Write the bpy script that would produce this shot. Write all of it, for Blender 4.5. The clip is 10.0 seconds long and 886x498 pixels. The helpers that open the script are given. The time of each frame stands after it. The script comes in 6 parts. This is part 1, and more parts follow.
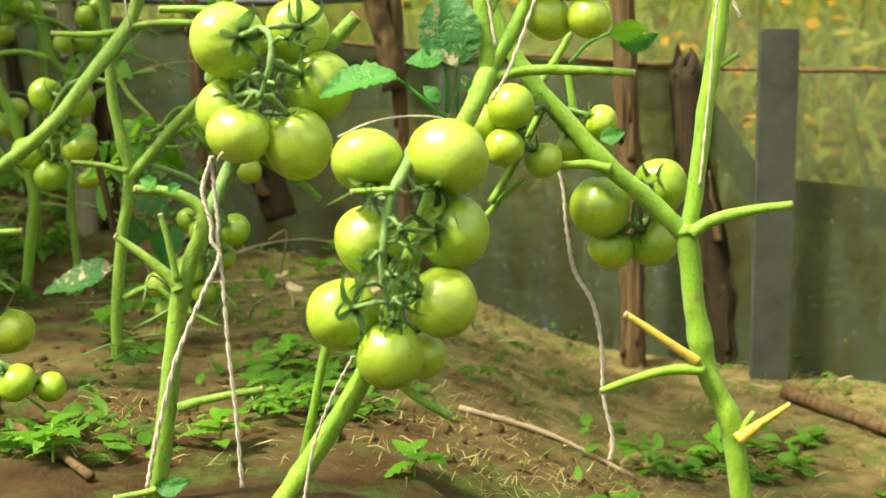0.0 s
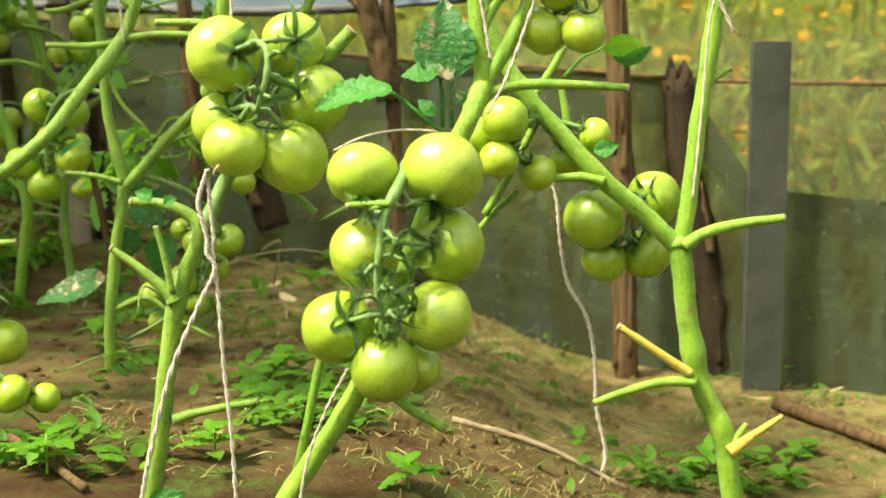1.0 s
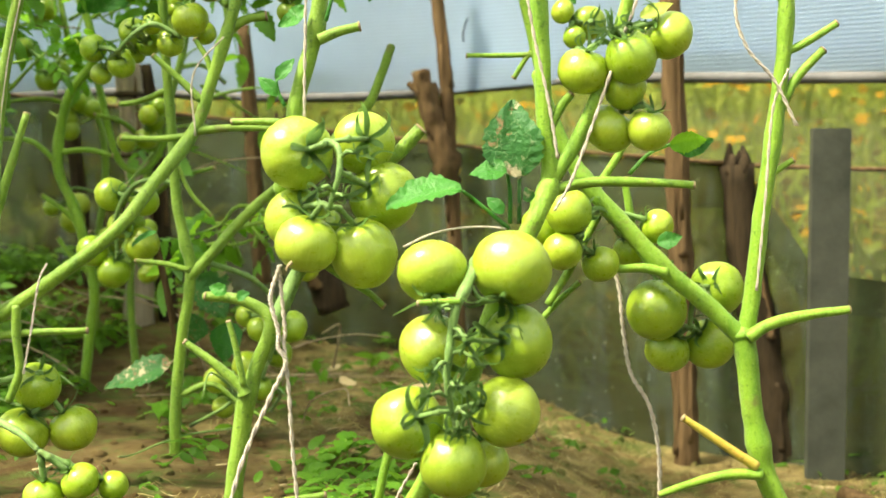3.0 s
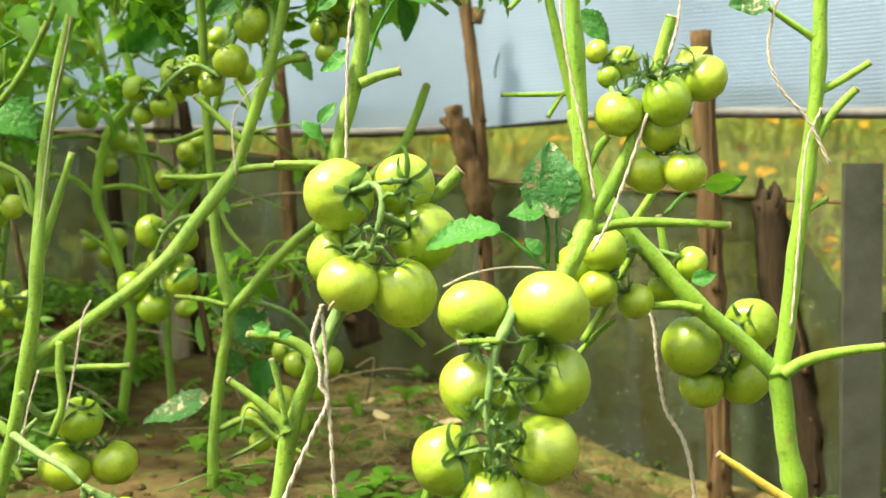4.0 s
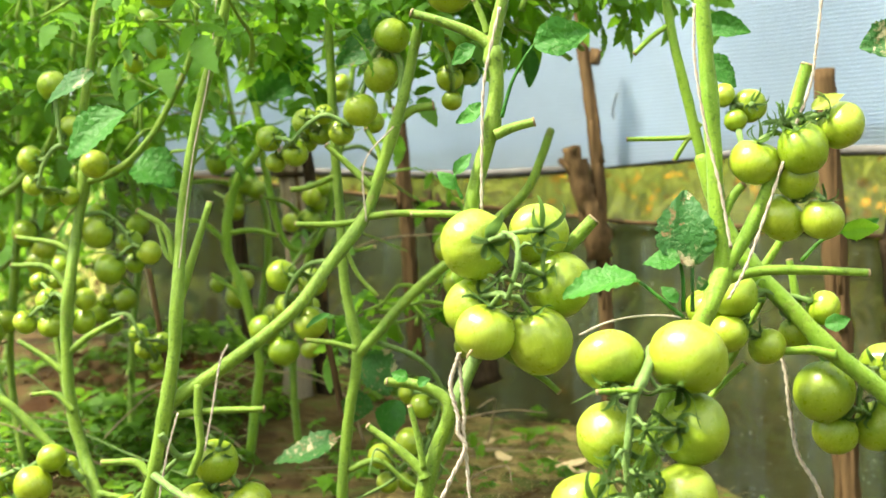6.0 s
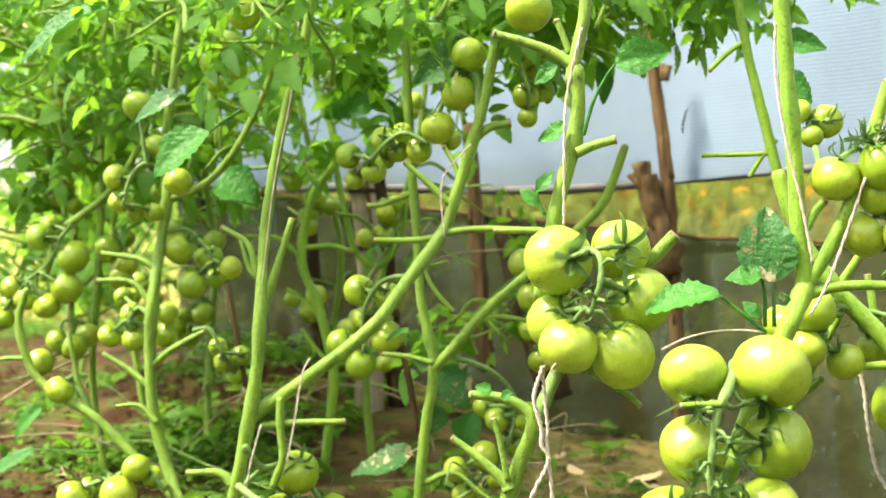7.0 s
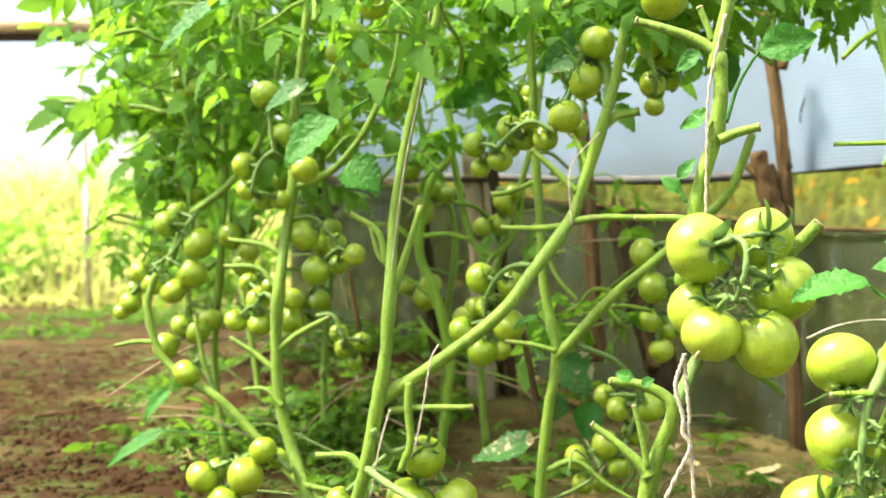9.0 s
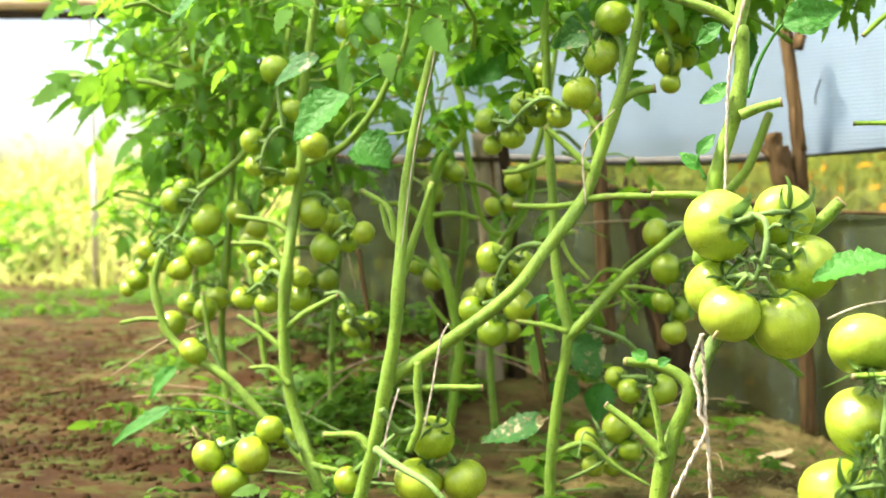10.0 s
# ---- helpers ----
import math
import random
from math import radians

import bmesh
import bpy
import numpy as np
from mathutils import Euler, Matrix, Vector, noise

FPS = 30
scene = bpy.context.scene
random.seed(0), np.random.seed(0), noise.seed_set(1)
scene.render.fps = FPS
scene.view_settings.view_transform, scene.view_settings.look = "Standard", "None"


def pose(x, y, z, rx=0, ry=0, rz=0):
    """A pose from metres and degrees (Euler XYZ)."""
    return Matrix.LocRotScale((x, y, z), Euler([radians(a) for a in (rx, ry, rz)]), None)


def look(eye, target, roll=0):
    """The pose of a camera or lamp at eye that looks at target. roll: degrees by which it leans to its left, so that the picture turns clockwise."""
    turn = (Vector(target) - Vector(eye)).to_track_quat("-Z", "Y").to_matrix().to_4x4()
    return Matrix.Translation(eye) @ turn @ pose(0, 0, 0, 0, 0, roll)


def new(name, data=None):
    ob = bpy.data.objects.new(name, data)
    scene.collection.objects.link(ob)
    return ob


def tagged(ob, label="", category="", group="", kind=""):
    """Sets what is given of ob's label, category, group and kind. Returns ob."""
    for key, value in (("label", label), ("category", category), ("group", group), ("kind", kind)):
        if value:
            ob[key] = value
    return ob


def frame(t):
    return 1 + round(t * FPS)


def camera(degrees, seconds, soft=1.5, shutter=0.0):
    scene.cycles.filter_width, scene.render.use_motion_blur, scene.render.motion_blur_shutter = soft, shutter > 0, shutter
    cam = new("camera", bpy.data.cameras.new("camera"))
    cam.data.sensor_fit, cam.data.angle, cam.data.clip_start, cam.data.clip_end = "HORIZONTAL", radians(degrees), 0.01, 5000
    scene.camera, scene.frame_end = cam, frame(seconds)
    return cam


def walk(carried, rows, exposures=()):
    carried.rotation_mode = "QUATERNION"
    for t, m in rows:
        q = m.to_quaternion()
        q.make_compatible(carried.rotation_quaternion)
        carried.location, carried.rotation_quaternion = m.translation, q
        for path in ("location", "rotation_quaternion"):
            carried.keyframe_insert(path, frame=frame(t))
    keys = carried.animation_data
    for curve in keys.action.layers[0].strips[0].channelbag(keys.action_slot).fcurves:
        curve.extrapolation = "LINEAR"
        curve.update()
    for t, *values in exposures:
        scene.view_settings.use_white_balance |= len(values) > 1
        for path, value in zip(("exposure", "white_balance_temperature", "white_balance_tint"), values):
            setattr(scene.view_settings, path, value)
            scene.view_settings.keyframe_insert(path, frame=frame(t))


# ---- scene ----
cam = camera(39.0, 10.0)
PATH = [
    (0, (0.041, -0.221, 0.399), (0.082, 1.564, 0.177), -0.1),
    (0.5, (0.041, -0.223, 0.401), (0.086, 1.562, 0.184), 0.0),
    (1, (0.038, -0.225, 0.404), (0.091, 1.562, 0.194), 0.1),
    (1.5, (0.037, -0.230, 0.407), (0.080, 1.560, 0.217), 0.1),
    (2, (0.032, -0.229, 0.413), (0.059, 1.564, 0.253), -0.1),
    (2.5, (0.027, -0.230, 0.419), (0.027, 1.565, 0.292), 0.0),
    (4, (0.011, -0.259, 0.436), (-0.050, 1.538, 0.376), 0.0),
    (4.5, (0.004, -0.262, 0.441), (-0.089, 1.535, 0.407), 0.0),
    (5, (-0.005, -0.266, 0.446), (-0.133, 1.529, 0.420), -0.1),
    (5.5, (-0.010, -0.268, 0.449), (-0.181, 1.524, 0.427), -0.3),
    (7, (-0.036, -0.310, 0.452), (-0.336, 1.465, 0.464), -0.4),
    (7.5, (-0.051, -0.314, 0.450), (-0.395, 1.454, 0.458), -0.5),
    (8, (-0.068, -0.318, 0.450), (-0.454, 1.441, 0.457), -0.4),
    (8.5, (-0.079, -0.325, 0.449), (-0.498, 1.426, 0.459), -0.2),
    (9, (-0.085, -0.331, 0.447), (-0.513, 1.417, 0.447), -0.0),
    (9.5, (-0.091, -0.329, 0.445), (-0.522, 1.417, 0.442), 0.3),
    (10, (-0.097, -0.305, 0.439), (-0.535, 1.441, 0.415), 0.5),
]
walk(cam, [(t, look(eye, target, roll)) for t, eye, target, roll in PATH], [(0.0, 1.93, 7100, 10), (2.5, 2.03, 7050, 11), (5.5, 2.11, 6950, 12), (7.5, 2.25, 6800, 17), (10.0, 2.27, 6800, 17)])
cam.data.dof.use_dof = True
cam.data.dof.focus_distance = 1.4
cam.data.dof.aperture_fstop = 6.7

# ---------------------------------------------------------------- light
SUN_EL, SUN_AZ = 57.0, 244.0
world = bpy.data.worlds.new("sky")
scene.world = world
world.use_nodes = True
wn = world.node_tree.nodes
sky = wn.new("ShaderNodeTexSky")
sky.sky_type, sky.sun_disc = "NISHITA", False
sky.sun_elevation, sky.sun_rotation = radians(SUN_EL), radians(SUN_AZ)
sky.dust_density, sky.air_density = 4.0, 1.2
world.node_tree.links.new(sky.outputs[0], wn["Background"].inputs[0])
wn["Background"].inputs[1].default_value = 0.10
sun = new("sun", bpy.data.lights.new("sun", "SUN"))
sun.data.energy, sun.data.angle, sun.data.color = 5.0, radians(9.0), (1.0, 0.96, 0.88)
sd = Vector((math.sin(radians(SUN_AZ)) * math.cos(radians(SUN_EL)), math.cos(radians(SUN_AZ)) * math.cos(radians(SUN_EL)), math.sin(radians(SUN_EL))))
sun.matrix_world = look(sd * 20, (0, 0, 0))


# ---------------------------------------------------------------- materials
def material(name, rough=0.6, spec=0.5):
    m = bpy.data.materials.new(name)
    m.use_nodes = True
    b = m.node_tree.nodes["Principled BSDF"]
    b.inputs["Roughness"].default_value = rough
    b.inputs["Specular IOR Level"].default_value = spec
    return m, m.node_tree, b


def node(tree, kind, **values):
    n = tree.nodes.new("ShaderNode" + kind)
    for key, value in values.items():
        n.inputs[key.replace("_", " ")].default_value = value
    return n


def noise_tex(tree, scale, detail=4.0, rough=0.55, coords="Object", stretch=None):
    n = node(tree, "TexNoise", Scale=scale, Detail=detail, Roughness=rough)
    c = tree.nodes.new("ShaderNodeTexCoord")
    if stretch:
        mp = tree.nodes.new("ShaderNodeMapping")
        mp.inputs["Scale"].default_value = stretch
        tree.links.new(c.outputs[coords], mp.inputs[0])
        tree.links.new(mp.outputs[0], n.inputs["Vector"])
    else:
        tree.links.new(c.outputs[coords], n.inputs["Vector"])
    return n.outputs["Fac"]


def ramp(tree, fac, *stops):
    r = tree.nodes.new("ShaderNodeValToRGB")
    els = r.color_ramp.elements
    while len(els) < len(stops):
        els.new(0.5)
    for e, (p, c) in zip(els, stops):
        e.position, e.color = p, (*c, 1)
    tree.links.new(fac, r.inputs[0])
    return r.outputs[0]


def mix(tree, fac, a, b, blend="MIX"):
    m = tree.nodes.new("ShaderNodeMix")
    m.data_type, m.blend_type = "RGBA", blend
    for sock, v in ((m.inputs[0], fac), (m.inputs[6], a), (m.inputs[7], b)):
        if isinstance(v, (int, float)):
            sock.default_value = v
        elif isinstance(v, tuple):
            sock.default_value = (*v, 1)
        else:
            tree.links.new(v, sock)
    return m.outputs[2]


def bump(tree, bsdf, height, strength, distance=0.002):
    b = node(tree, "Bump", Strength=strength, Distance=distance)
    tree.links.new(height, b.inputs["Height"])
    tree.links.new(b.outputs[0], bsdf.inputs["Normal"])


def random_of(tree, island=False):
    if island:
        return tree.nodes.new("ShaderNodeNewGeometry").outputs["Random Per Island"]
    return tree.nodes.new("ShaderNodeObjectInfo").outputs["Random"]


def speckle(tree, scale, size, strength):
    """Small round dots, strewn at random: 1 at their middle."""
    v = node(tree, "TexVoronoi", Scale=scale)
    c = tree.nodes.new("ShaderNodeTexCoord")
    tree.links.new(c.outputs["Object"], v.inputs["Vector"])
    return ramp(tree, v.outputs["Distance"], (size * 0.5, (strength,) * 3), (size, (0, 0, 0)))


def tomato_material(name, pale, shoulder, deep, most):
    """Unripe skin: greener shoulders at the stem end, paler below, faint streaks and pale specks."""
    m, t, b = material(name, 0.30, 0.55)
    c = t.nodes.new("ShaderNodeTexCoord")
    xyz = t.nodes.new("ShaderNodeSeparateXYZ")
    t.links.new(c.outputs["Object"], xyz.inputs[0])
    col = ramp(t, noise_tex(t, 1.6, 3.0), (0.32, tuple(v * 0.72 for v in pale)), (0.68, pale))
    half = node(t, "MapRange", From_Min=-0.6, From_Max=0.95, To_Min=0.0, To_Max=0.42)
    t.links.new(xyz.outputs[2], half.inputs[0])
    col = mix(t, half.outputs[0], col, shoulder)
    streak = noise_tex(t, 3.2, 5.0, 0.65, stretch=(3.4, 3.4, 0.35))
    col = mix(t, ramp(t, streak, (0.46, (0, 0, 0)), (0.70, (0.34, 0.34, 0.34))), col, (0.44, 0.51, 0.09))
    col = mix(t, ramp(t, random_of(t), (0.0, (0, 0, 0)), (1.0, (most, most, most))), col, deep)
    col = mix(t, speckle(t, 13.0, 0.17, 0.55), col, (0.55, 0.62, 0.30))
    col = mix(t, ramp(t, noise_tex(t, 2.1, 6.0, 0.7), (0.66, (0, 0, 0)), (0.74, (0.35, 0.35, 0.35))), col, (0.30, 0.26, 0.06))
    t.links.new(col, b.inputs["Base Color"])
    b.inputs["Subsurface Weight"].default_value = 0.08
    b.inputs["Subsurface Radius"].default_value = (0.6, 0.8, 0.1)
    b.inputs["Subsurface Scale"].default_value = 0.2
    gloss = ramp(t, noise_tex(t, 4.0, 5.0, 0.6), (0.3, (0.24, 0.24, 0.24)), (0.7, (0.40, 0.40, 0.40)))
    t.links.new(gloss, b.inputs["Roughness"])
    bump(t, b, noise_tex(t, 3.0, 3.0), 0.05, 0.05)
    return m


def stem_material(name, a, c, hair=(0.38, 0.48, 0.16)):
    m, t, b = material(name, 0.5, 0.28)
    col = ramp(t, noise_tex(t, 46.0, 6.0, 0.65, stretch=(1, 1, 0.3)), (0.3, a), (0.68, c))
    fine = noise_tex(t, 520.0, 3.0, 0.7)
    col = mix(t, ramp(t, fine, (0.54, (0, 0, 0)), (0.70, (0.4, 0.4, 0.4))), col, hair)
    col = mix(t, ramp(t, noise_tex(t, 210.0, 3.0), (0.33, (0.6, 0.6, 0.6)), (0.42, (0, 0, 0))), col, tuple(v * 0.45 for v in a))
    col = mix(t, speckle(t, 560.0, 0.20, 0.45), col, (0.42, 0.52, 0.22))
    col = mix(t, ramp(t, noise_tex(t, 19.0, 6.0, 0.7), (0.60, (0, 0, 0)), (0.70, (0.7, 0.7, 0.7))), col, (0.17, 0.14, 0.045))
    t.links.new(col, b.inputs["Base Color"])
    bump(t, b, noise_tex(t, 120.0, 6.0, 0.65, stretch=(1, 1, 0.45)), 0.7, 0.004)
    b.inputs["Sheen Weight"].default_value = 0.08
    return m


def leaf_material(name, a, c, through_col, spots=0.0, island=True, pale=0.0, trails=0.0, thin=0.48):
    """A blade that lets light through; pale: share of greyish leaves; trails: pale winding tracks; spots: dry patches."""
    m, t, b = material(name, 0.45, 0.20)
    rnd = random_of(t, island)
    if pale:
        col = ramp(t, rnd, (0.0, a), (1.0 - 1.6 * pale, c), (1.0 - pale, c), (1.0, (0.15, 0.29, 0.13)))
    else:
        col = ramp(t, rnd, (0.0, a), (1.0, c))
    col = mix(t, ramp(t, noise_tex(t, 55.0, 4.0), (0.35, (0, 0, 0)), (0.7, (0.5, 0.5, 0.5))), col, c)
    if trails:
        band = noise_tex(t, 70.0, 2.0, 0.5)
        col = mix(t, ramp(t, band, (0.485, (0, 0, 0)), (0.5, (trails, trails, trails)), (0.515, (0, 0, 0))), col, (0.42, 0.50, 0.26))
    if spots:
        col = mix(t, ramp(t, noise_tex(t, 24.0, 6.0, 0.7), (0.55, (0, 0, 0)), (0.59, (spots, spots, spots))), col, (0.50, 0.42, 0.24))
        col = mix(t, ramp(t, noise_tex(t, 60.0, 5.0, 0.7), (0.60, (0, 0, 0)), (0.64, (spots, spots, spots))), col, (0.22, 0.13, 0.06))
    t.links.new(col, b.inputs["Base Color"])
    bump(t, b, noise_tex(t, 95.0, 4.0), 0.8, 0.006)
    tr = node(t, "BsdfTranslucent")
    tcol = mix(t, 0.65, col, through_col)
    t.links.new(tcol, tr.inputs[0])
    ms = node(t, "MixShader", Fac=thin)
    t.links.new(b.outputs[0], ms.inputs[1])
    t.links.new(tr.outputs[0], ms.inputs[2])
    t.links.new(ms.outputs[0], t.nodes["Material Output"].inputs[0])
    return m


def simple_material(name, a, c, scale, rough=0.8, spec=0.3, stretch=None, bump_by=0.4, island=False, dist=0.003):
    m, t, b = material(name, rough, spec)
    f = noise_tex(t, scale, 6.0, 0.62, stretch=stretch)
    col = ramp(t, f, (0.3, a), (0.7, c))
    if island:
        col = mix(t, ramp(t, random_of(t, True), (0.0, (0, 0, 0)), (1.0, (0.6, 0.6, 0.6))), col, c)
    t.links.new(col, b.inputs["Base Color"])
    bump(t, b, noise_tex(t, scale * 3, 5.0, 0.6, stretch=stretch), bump_by, dist)
    return m


def soil_material():
    m, t, b = material("dry_soil", 0.95, 0.15)
    col = ramp(t, noise_tex(t, 2.2, 5.0), (0.32, (0.043, 0.0185, 0.0036)), (0.68, (0.079, 0.0345, 0.0070)))
    col = mix(t, ramp(t, noise_tex(t, 26.0, 6.0, 0.65), (0.36, (0.6, 0.6, 0.6)), (0.58, (0, 0, 0))), col, (0.040, 0.019, 0.006))
    # dry straw scattered where the bed is mulched
    col = mix(t, ramp(t, noise_tex(t, 3.1, 3.0), (0.50, (0, 0, 0)), (0.66, (0.6, 0.6, 0.6))), col, (0.17, 0.115, 0.042))
    # the mulched bed on the wall side, against the bare path; sunlight painted in
    where = t.nodes.new("ShaderNodeTexCoord")
    xyz = t.nodes.new("ShaderNodeSeparateXYZ")
    t.links.new(where.outputs["Object"], xyz.inputs[0])
    across = node(t, "MapRange", From_Min=-0.95, From_Max=-0.25, To_Min=0.0, To_Max=0.95)
    t.links.new(xyz.outputs[0], across.inputs[0])
    # fades at low y, standing in for shade on the near ground
    along = node(t, "MapRange", From_Min=1.15, From_Max=1.80, To_Min=0.15, To_Max=1.0)
    t.links.new(xyz.outputs[1], along.inputs[0])
    bed = node(t, "Math")
    bed.operation = "MULTIPLY"
    t.links.new(across.outputs[0], bed.inputs[0])
    t.links.new(along.outputs[0], bed.inputs[1])
    # straw tone raised to put sun on the middle ground into the colour
    sunlit_mulch = ramp(t, noise_tex(t, 12.0, 6.0, 0.7), (0.38, (0.145, 0.108, 0.034)), (0.62, (0.37, 0.295, 0.110)))
    patch = ramp(t, noise_tex(t, 4.2, 4.0, 0.6), (0.36, (0.25, 0.25, 0.25)), (0.50, (0.95, 0.95, 0.95)))
    col = mix(t, mix(t, bed.outputs[0], (0.0, 0.0, 0.0), patch), col, sunlit_mulch)
    col = mix(t, ramp(t, noise_tex(t, 9.0, 6.0, 0.7), (0.50, (0, 0, 0)), (0.62, (0.7, 0.7, 0.7))), col, (0.09, 0.15, 0.025))
    t.links.new(col, b.inputs["Base Color"])
    bump(t, b, noise_tex(t, 34.0, 10.0, 0.75), 1.0, 0.024)
    return m


def film_material(name, tint, clear, scatter, weave, mud_and_glints=False, seen=None):
    """Greenhouse film: part clear, part milky; weave adds the fine ribs of the cloth."""
    m, t, b = material(name, 0.32 if mud_and_glints else 0.35, 0.4)
    stain = noise_tex(t, 2.5, 6.0, 0.65)
    col = mix(t, ramp(t, stain, (0.4, (0, 0, 0)), (0.75, (0.5, 0.5, 0.5))), tint, tuple(v * 0.62 for v in tint))
    if mud_and_glints:
        # splashed mud, algae and pale streaks that run down
        col = mix(t, ramp(t, noise_tex(t, 5.0, 6.0, 0.65, stretch=(1.6, 1.6, 0.6)), (0.42, (0, 0, 0)), (0.62, (0.8, 0.8, 0.8))), col, (0.085, 0.075, 0.022))
        col = mix(t, ramp(t, noise_tex(t, 9.0, 6.0, 0.7, stretch=(3.0, 3.0, 0.30)), (0.50, (0, 0, 0)), (0.68, (0.55, 0.55, 0.55))), col, (0.18, 0.23, 0.24))
        # pale specks: glints on the film painted into its colour
        col = mix(t, ramp(t, noise_tex(t, 60.0, 4.0, 0.7), (0.60, (0, 0, 0)), (0.70, (0.35, 0.35, 0.35))), col, (0.34, 0.37, 0.33))
        bump(t, b, noise_tex(t, 14.0, 5.0), 0.6, 0.02)
    t.links.new(col, b.inputs["Base Color"])
    tr = node(t, "BsdfTranslucent")
    t.links.new(col, tr.inputs[0])
    cl = node(t, "BsdfTransparent")
    if seen:
        cl.inputs[0].default_value = (*seen, 1)
    else:
        t.links.new(col, cl.inputs[0])
    m1 = node(t, "MixShader", Fac=scatter)
    t.links.new(b.outputs[0], m1.inputs[1])
    t.links.new(tr.outputs[0], m1.inputs[2])
    m2 = node(t, "MixShader", Fac=clear)
    t.links.new(m1.outputs[0], m2.inputs[1])
    t.links.new(cl.outputs[0], m2.inputs[2])
    if weave:
        w = node(t, "TexWave", Scale=weave, Distortion=0.5, Detail=2.0)
        w.bands_direction = "Z"
        c = t.nodes.new("ShaderNodeTexCoord")
        t.links.new(c.outputs["Object"], w.inputs["Vector"])
        bump(t, b, w.outputs["Fac"], 0.35, 0.003)
        ribbed = mix(t, ramp(t, w.outputs["Fac"], (0.3, (0, 0, 0)), (0.8, (0.5, 0.5, 0.5))), col, tuple(v * 0.6 for v in tint))
        t.links.new(ribbed, tr.inputs[0])
        t.links.new(ribbed, b.inputs["Base Color"])
        r = ramp(t, w.outputs["Fac"], (0.2, (clear * 1.25,) * 3), (0.8, (clear * 0.7,) * 3))
        t.links.new(r, m2.inputs[0])
    t.links.new(m2.outputs[0], t.nodes["Material Output"].inputs[0])
    return m


TOMATO = tomato_material("pale_tomato_skin", (0.335, 0.425, 0.030), (0.15, 0.30, 0.012), (0.17, 0.29, 0.008), 0.5)
TOMATO_GREEN = tomato_material("green_tomato_skin", (0.330, 0.425, 0.020), (0.15, 0.305, 0.010), (0.15, 0.285, 0.006), 0.6)
STEM = stem_material("tomato_stem", (0.085, 0.180, 0.010), (0.190, 0.320, 0.024))
STEM_LIGHT = stem_material("pale_tomato_stem", (0.11, 0.25, 0.010), (0.215, 0.37, 0.022))
STEM_DARK = stem_material("truss_stalk", (0.085, 0.18, 0.030), (0.17, 0.29, 0.065))
STEM_DRY = stem_material("yellowing_stub", (0.40, 0.36, 0.04), (0.48, 0.30, 0.03))
CUT = simple_material("dried_cut", (0.17, 0.12, 0.055), (0.34, 0.27, 0.14), 60.0)
SEPAL = leaf_material("sepal", (0.060, 0.135, 0.030), (0.145, 0.25, 0.075), (0.16, 0.32, 0.06))
LEAF = leaf_material("tomato_leaf", (0.030, 0.135, 0.008), (0.115, 0.32, 0.016), (0.33, 0.66, 0.03), pale=0.22)
LEAF_NEAR = leaf_material("young_tomato_leaf", (0.016, 0.100, 0.012), (0.042, 0.185, 0.020), (0.12, 0.42, 0.03), island=False, trails=0.22, thin=0.22)
LEAF_SICK = leaf_material("spotted_leaf", (0.018, 0.095, 0.018), (0.042, 0.150, 0.034), (0.13, 0.38, 0.05), spots=0.9, trails=0.3, thin=0.25)
WEED = leaf_material("weed_leaf", (0.035, 0.11, 0.008), (0.095, 0.23, 0.018), (0.22, 0.44, 0.03))
PALE_LEAF = leaf_material("pale_young_leaf", (0.34, 0.44, 0.05), (0.42, 0.52, 0.08), (0.5, 0.6, 0.08), island=False, thin=0.3)
YOUNG_WEED = leaf_material("young_weed_leaf", (0.06, 0.20, 0.012), (0.12, 0.30, 0.020), (0.28, 0.55, 0.03), island=False)
MEADOW = leaf_material("meadow_blade", (0.14, 0.23, 0.03), (0.54, 0.56, 0.16), (0.54, 0.58, 0.15))
TWINE = simple_material("twine", (0.34, 0.29, 0.20), (0.58, 0.52, 0.40), 300.0, 0.9)
DRY_VINE = simple_material("dry_vine", (0.20, 0.15, 0.08), (0.36, 0.28, 0.16), 90.0, 0.9)
WOOD = simple_material("weathered_stake", (0.050, 0.031, 0.012), (0.15, 0.096, 0.042), 22.0, 0.9, 0.1, stretch=(4, 4, 0.35), bump_by=0.8)
WOOD_DARK = simple_material("charred_post", (0.014, 0.011, 0.006), (0.055, 0.038, 0.018), 18.0, 0.95, 0.1, stretch=(4, 4, 0.4), bump_by=0.8)
BAMBOO = simple_material("old_bamboo", (0.16, 0.13, 0.08), (0.33, 0.27, 0.17), 14.0, 0.6, stretch=(5, 5, 0.3))
POLE = simple_material("pale_bamboo", (0.36, 0.26, 0.13), (0.52, 0.39, 0.2), 6.0, 0.6)
PALE_POST = simple_material("bleached_post", (0.5, 0.47, 0.4), (0.72, 0.68, 0.6), 8.0, 0.7)
SLATE = simple_material("grey_board", (0.034, 0.038, 0.026), (0.068, 0.072, 0.050), 12.0, 0.95, 0.05)
STRAW = simple_material("straw", (0.30, 0.22, 0.10), (0.5, 0.40, 0.20), 40.0, 0.85, island=True)
DRY_GRASS = leaf_material("dead_grass", (0.22, 0.21, 0.055), (0.40, 0.315, 0.125), (0.34, 0.31, 0.10))
FLOWER = simple_material("orange_bloom", (0.85, 0.30, 0.01), (0.95, 0.5, 0.03), 60.0, 0.7)
SOIL = soil_material()
FILM = film_material("milky_film", (0.52, 0.64, 0.735), 0.08, 0.74, 34.0)
ROOF_FILM = film_material("roof_film", (0.90, 0.91, 0.88), 0.64, 0.75, 0)
